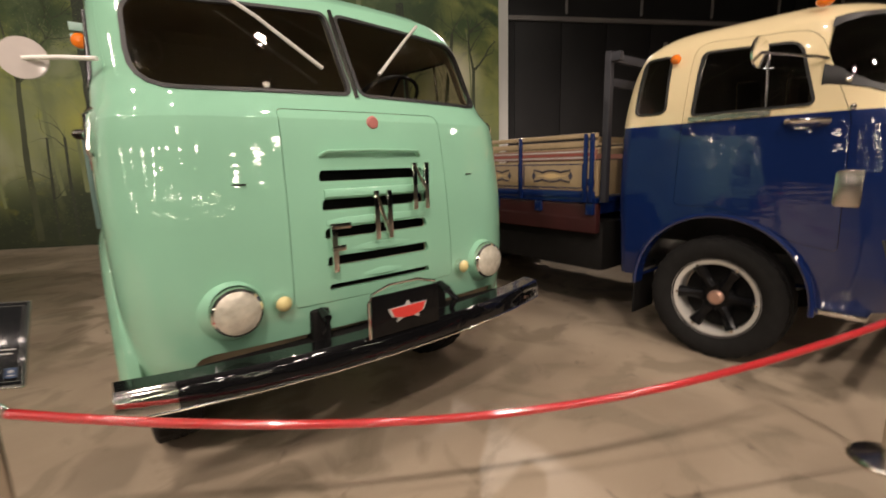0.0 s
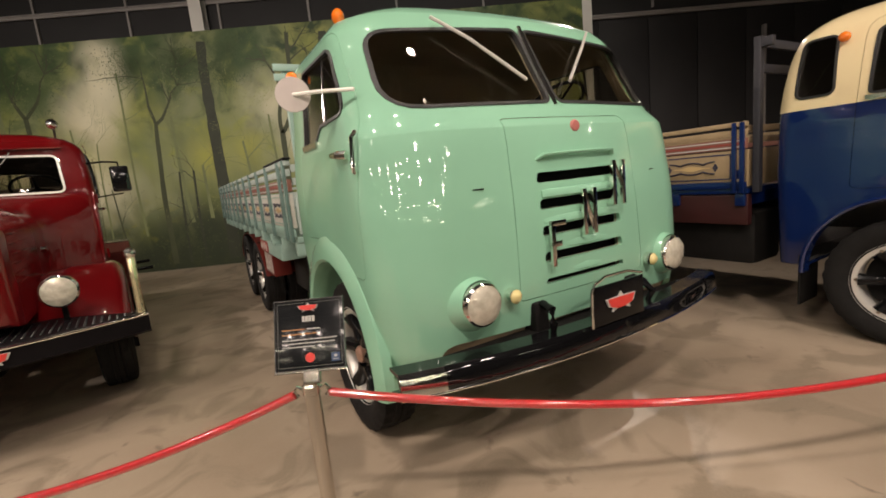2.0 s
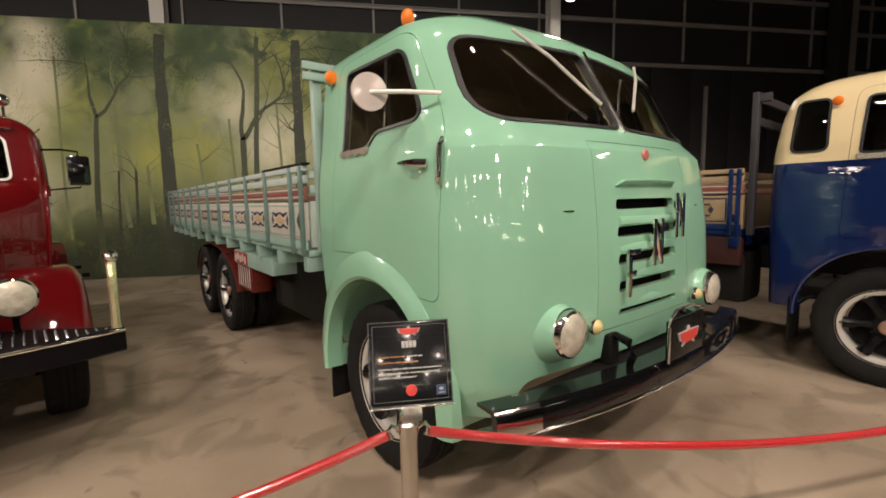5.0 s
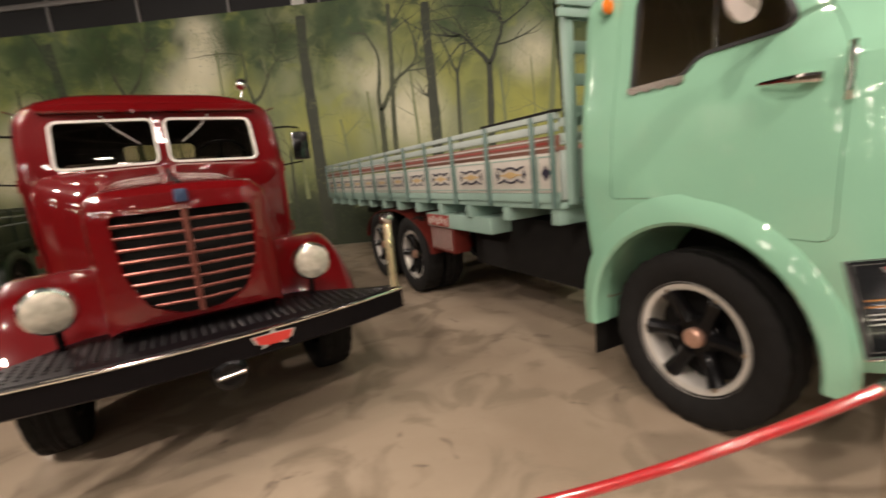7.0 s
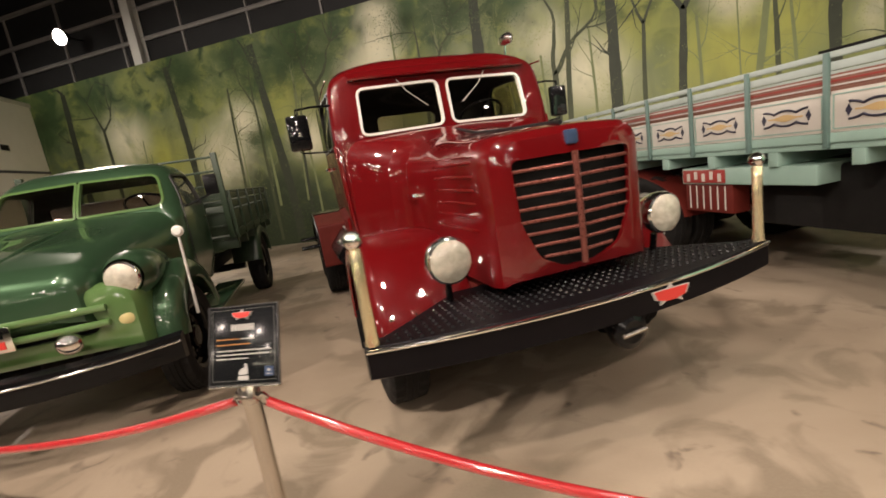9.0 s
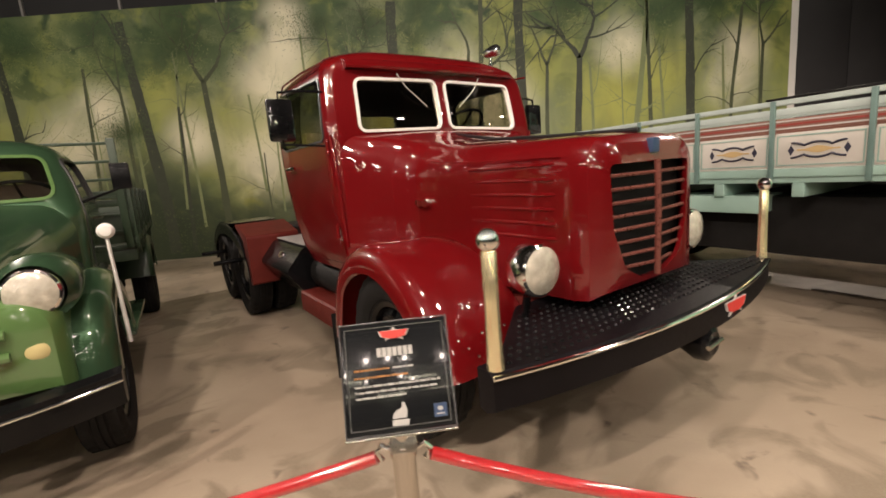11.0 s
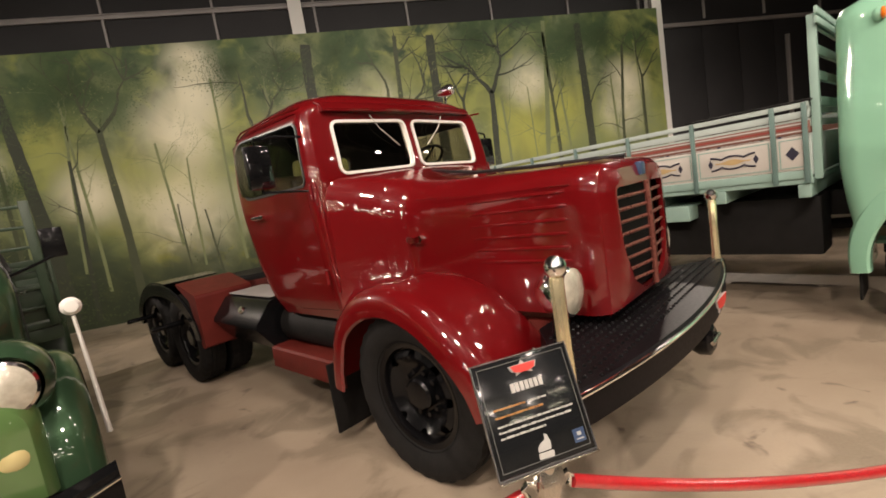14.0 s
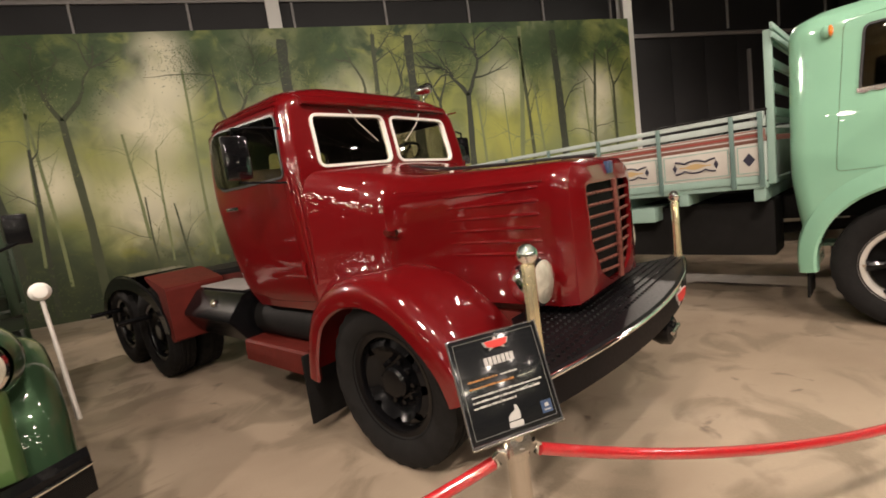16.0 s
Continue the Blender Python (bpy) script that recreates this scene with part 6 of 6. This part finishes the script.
gface = part("grille_panel", carve(shell(nose_surface, GREEN_FACE, 0.0, 0.03), [prism(g_mouth, "y", -1.5, -0.5)]), GREEN_LIGHT, green, "apple green grille surround")
# dark sheet standing in for the shade behind the grille bars
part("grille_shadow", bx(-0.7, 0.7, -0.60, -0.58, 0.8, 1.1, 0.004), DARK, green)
for z in (1.015, 0.905):
    part("grille_bar", tube([(-0.72, -0.70, z), (-0.4, -0.735, z + 0.005), (0, -0.745, z + 0.008), (0.4, -0.735, z + 0.005), (0.72, -0.70, z)], 0.026, 10, flat=1.0), GREEN_LIGHT, gface)
pl = part("number_plate", bx(-0.2, 0.2, -0.80, -0.78, 0.86, 1.03, 0.008), CHROME, green, "chrome-framed number plate")
for k in range(2):
    for j in range(6):
        part("plate_mark", bx(-0.16 + j * 0.056, -0.125 + j * 0.056, -0.806, -0.80, 0.885 + k * 0.07, 0.935 + k * 0.07), BLACK if k else LOGO_RED, pl)
gb = []
for k in range(21):
    x = -1.12 + 0.112 * k
    y = -0.98 + 0.28 * (abs(x) / 1.12) ** 2.4
    gb.append([(x, y + 0.08, 0.52), (x, y + 0.01, 0.53), (x, y, 0.60), (x, y + 0.01, 0.70), (x, y + 0.08, 0.72)])
gbump = part("bumper", skin(gb), BLACK, green, "black bowed front bumper")
part("bumper_trim", tube([(r[2][0], r[2][1] - 0.003, 0.665) for r in gb], 0.008, 6), CHROME, gbump)
badge(green, -0.35, -1.0, 0.62, 0.24)
cab_inside(green, 0.8, 0.9, 1.95, 0.8, 1.3, 1.55, 1)
lining(green, GREEN_ROWS, [prism(p, "y", 0, 1.4) for p in g_ws] + [prism(g_win, "x", s * 2, s * 0.5) for s in (-1, 1)] + [prism(g_rear, "y", 1.5, 3)], LINING_DARK)
ladder_frame(green, -0.5, 5.2, 0.55, 0.72, DARK)
axle(green, 0.06, 0.47, 0.7), axle(green, 3.9, 0.47, 0.75)
plank_bed(green, 1.08, 2.1, 5.5, 1.15, 1.72, [2.7 + 0.7 * k for k in range(4)], GREEN_BED, GREEN_BED, GREEN_BED, ornament=False)
rack(green, 1.05, 2.08, 1.1, 2.2, GREEN_BED, 6, 0.0, 0.014)

# ---- white box truck beyond ----
van = thing("white_box_truck", pose(-13.46, 3.32, 0, 0, 0, 29), "white box-bodied truck with a dark red cab", "truck", "parked trucks")
vb = part("box_body", bx(-1.25, 1.25, 0, 4.2, 1.25, 4.1, 0.03), WHITE, van, "plain white cargo box")
part("box_band", bx(-1.26, 1.26, -0.012, 4.212, 2.68, 2.73), STRIPE_DARK, vb)
part("roof_edge", bx(-1.265, 1.265, -0.015, 4.215, 4.04, 4.12, 0.01), SIGN_WHITE, vb)
part("box_latch", bx(1.25, 1.275, 2.9, 3.1, 3.1, 3.2, 0.006), DARK, vb)
VAN_ROWS = [(0.6, -1.5, -0.1, 1.0, 0.2, 0.1, 0.05), (1.4, -1.55, -0.1, 1.05, 0.2, 0.1, 0.05), (1.7, -1.4, -0.1, 1.02, 0.2, 0.1, 0.05), (2.2, -1.1, -0.1, 0.95, 0.2, 0.1, 0.05), (2.35, -0.9, -0.15, 0.8, 0.2, 0.1, 0.05), (2.38, -0.7, -0.3, 0.5, 0.1, 0.1, 0)]
v_ws = rounded([(-0.8, 1.7), (0.8, 1.7), (0.75, 2.15), (-0.75, 2.15)], 0.1)
part("cab_body", carve(shell(cab_surface, VAN_ROWS, 0, 0.03), [prism(v_ws, "y", -2.5, -0.6)]), RED, van)
window(van, cab_surface, VAN_ROWS, v_ws, "y", -2.5, -0.6, name="windscreen")
ladder_frame(van, -1.2, 4.1, 0.9, 1.25, DARK)
for s in (-1, 1):
    wheel(van, s * 0.9, -0.7, 0.48, 0.24, "disc", rim=BLACK, hub=STEEL)
    wheel(van, s * 0.9, 3.0, 0.48, 0.24, "disc", rim=BLACK, hub=STEEL)

# ---- rope barrier ----


def stanchion(x, y, label):
    st = thing("rope_stanchion", pose(x, y, 0), label, "barrier post", "rope barrier posts")
    part("base", lathe([(0, 0.0), (0.16, 0.0), (0.165, 0.012), (0.15, 0.03), (0.08, 0.045), (0.035, 0.06), (0, 0.06)], (0, 0, 1), (0, 0, 0), 40), STEEL, st, "round polished steel base")
    part("pole", lathe([(0.032, 0.05), (0.032, 0.85), (0.038, 0.855), (0.038, 0.89), (0.03, 0.90), (0.03, 0.925), (0, 0.93)], (0, 0, 1), (0, 0, 0), 28), STEEL, st)
    for s in (-1, 1):
        part("rope_clip", tube([(s * 0.034, 0, 0.87), (s * 0.06, 0, 0.885), (s * 0.075, 0, 0.865), (s * 0.06, 0, 0.84)], 0.009, 8), CHROME, st)
    return st


def sign_board(x, y, z, yaw, bars):
    """A tilted black glossy sign in a thin clear frame, on top of a barrier post."""
    m = pose(x, y, z, -20, 0, yaw)
    sg = thing("information_sign", m, "small black glossy information sign with printed lines", "sign", "information signs")
    b = part("board", bx(-0.145, 0.145, -0.004, 0.004, 0.0, 0.29, 0.002), SIGN_BLACK, sg)
    part("frame", prism([(-0.149, -0.004), (0.149, -0.004), (0.149, 0.294), (-0.149, 0.294)], "y", -0.006, 0.006, [(-0.146, -0.001), (0.146, -0.001), (0.146, 0.291), (-0.146, 0.291)]), FRAME_DARK, sg, "thin dark edge")
    part("ledge", bx(-0.15, 0.15, -0.014, 0.004, -0.012, -0.005, 0.002), STEEL, sg, "steel lower ledge")
    part("holder", bx(-0.035, 0.035, 0.0, 0.03, -0.06, 0.03, 0.006), STEEL, sg)
    part("print_border", prism([(-0.134, 0.012), (0.134, 0.012), (0.134, 0.279), (-0.134, 0.279)], "y", -0.0055, -0.004, [(-0.1325, 0.0135), (0.1325, 0.0135), (0.1325, 0.2775), (-0.1325, 0.2775)]), SIGN_GREY, b)
    badge(sg, 0, -0.008, 0.258, 0.085, name="print_badge")
    w = bars
    count = round(w / 0.0072)
    for k in range(count):
        xa = -w + 2 * w * k / count
        part("print_title_bar", bx(xa, xa + 2 * w / count - 0.003, -0.0065, -0.004, 0.198, 0.222), SIGN_WHITE, b)
    for k, (x0, x1, z0, mt) in enumerate(((-0.115, -0.02, 0.165, SIGN_ORANGE), (-0.01, 0.045, 0.165, SIGN_WHITE), (-0.115, 0.03, 0.145, SIGN_ORANGE), (-0.115, 0.115, 0.122, SIGN_WHITE), (-0.115, 0.105, 0.107, SIGN_WHITE), (-0.115, 0.02, 0.092, SIGN_WHITE))):
        xa, word = x0, 0
        while xa < x1 - 0.004:
            xb = min(x1, xa + (0.014, 0.024, 0.009, 0.019, 0.006)[(word + k) % 5])
            part("print_word", bx(xa, xb, -0.0062, -0.004, z0, z0 + (0.0052, 0.0042)[(word + k) % 2]), mt, b)
            xa, word = xb + 0.003, word + 1
    part("print_blue_square", bx(0.09, 0.125, -0.0062, -0.004, 0.025, 0.06), SIGN_BLUE, b)
    part("print_blue_mark", bx(0.101, 0.114, -0.0072, -0.005, 0.042, 0.052, 0.002), SIGN_WHITE, b)
    part("print_blue_line", bx(0.097, 0.118, -0.0072, -0.005, 0.032, 0.035), SIGN_WHITE, b)
    if bars < 0.03:
        part("print_emblem", lathe([(0, -0.0065), (0.019, -0.0065), (0.02, -0.004), (0, -0.004)], (0, 1, 0), (0, 0, 0.048), 24), LOGO_RED, b)
    else:
        part("print_emblem", prism(rounded([(-0.022, 0.034), (0.016, 0.034), (0.019, 0.052), (0.014, 0.072), (0.006, 0.076), (0.004, 0.06), (-0.010, 0.055), (-0.02, 0.045)], 0.003), "y", -0.0065, -0.004), SIGN_WHITE, b)
        part("print_emblem_foot", prism(rounded([(-0.024, 0.016), (0.02, 0.014), (0.023, 0.03), (-0.022, 0.031)], 0.004), "y", -0.0065, -0.004), SIGN_WHITE, b)
    return sg


def rope(p, q, low):
    pts = []
    for k in range(41):
        t = k / 40
        x, y = p[0] + (q[0] - p[0]) * t, p[1] + (q[1] - p[1]) * t
        base = p[2] + (q[2] - p[2]) * t
        pts.append((x, y, base - (base - low) * 4 * t * (1 - t) + 0.004 * math.sin(9 * t)))
    ob = solid("barrier_rope", tube(pts, 0.019, 12), VELVET, "sagging red barrier rope between steel posts", "rope")
    return tagged(ob, group="barrier ropes")


POSTS_XY = ((2.98, 1.64), (-1.16, 1.645), (-5.27, 1.70), (-9.3, 1.72))
for px, py in POSTS_XY:
    stanchion(px, py, "polished steel barrier post with a round base")
rope((-1.085, 1.645, 0.85), (2.905, 1.64, 0.85), 0.60)
rope((-5.195, 1.70, 0.85), (-1.235, 1.645, 0.85), 0.45)
rope((-9.225, 1.72, 0.85), (-5.345, 1.70, 0.85), 0.58)
sign_board(-1.145, 1.63, 0.965, -2, 0.028)
sign_board(-5.265, 1.68, 0.935, 4, 0.05)
sign_board(2.98, 1.625, 0.965, 0, 0.04)
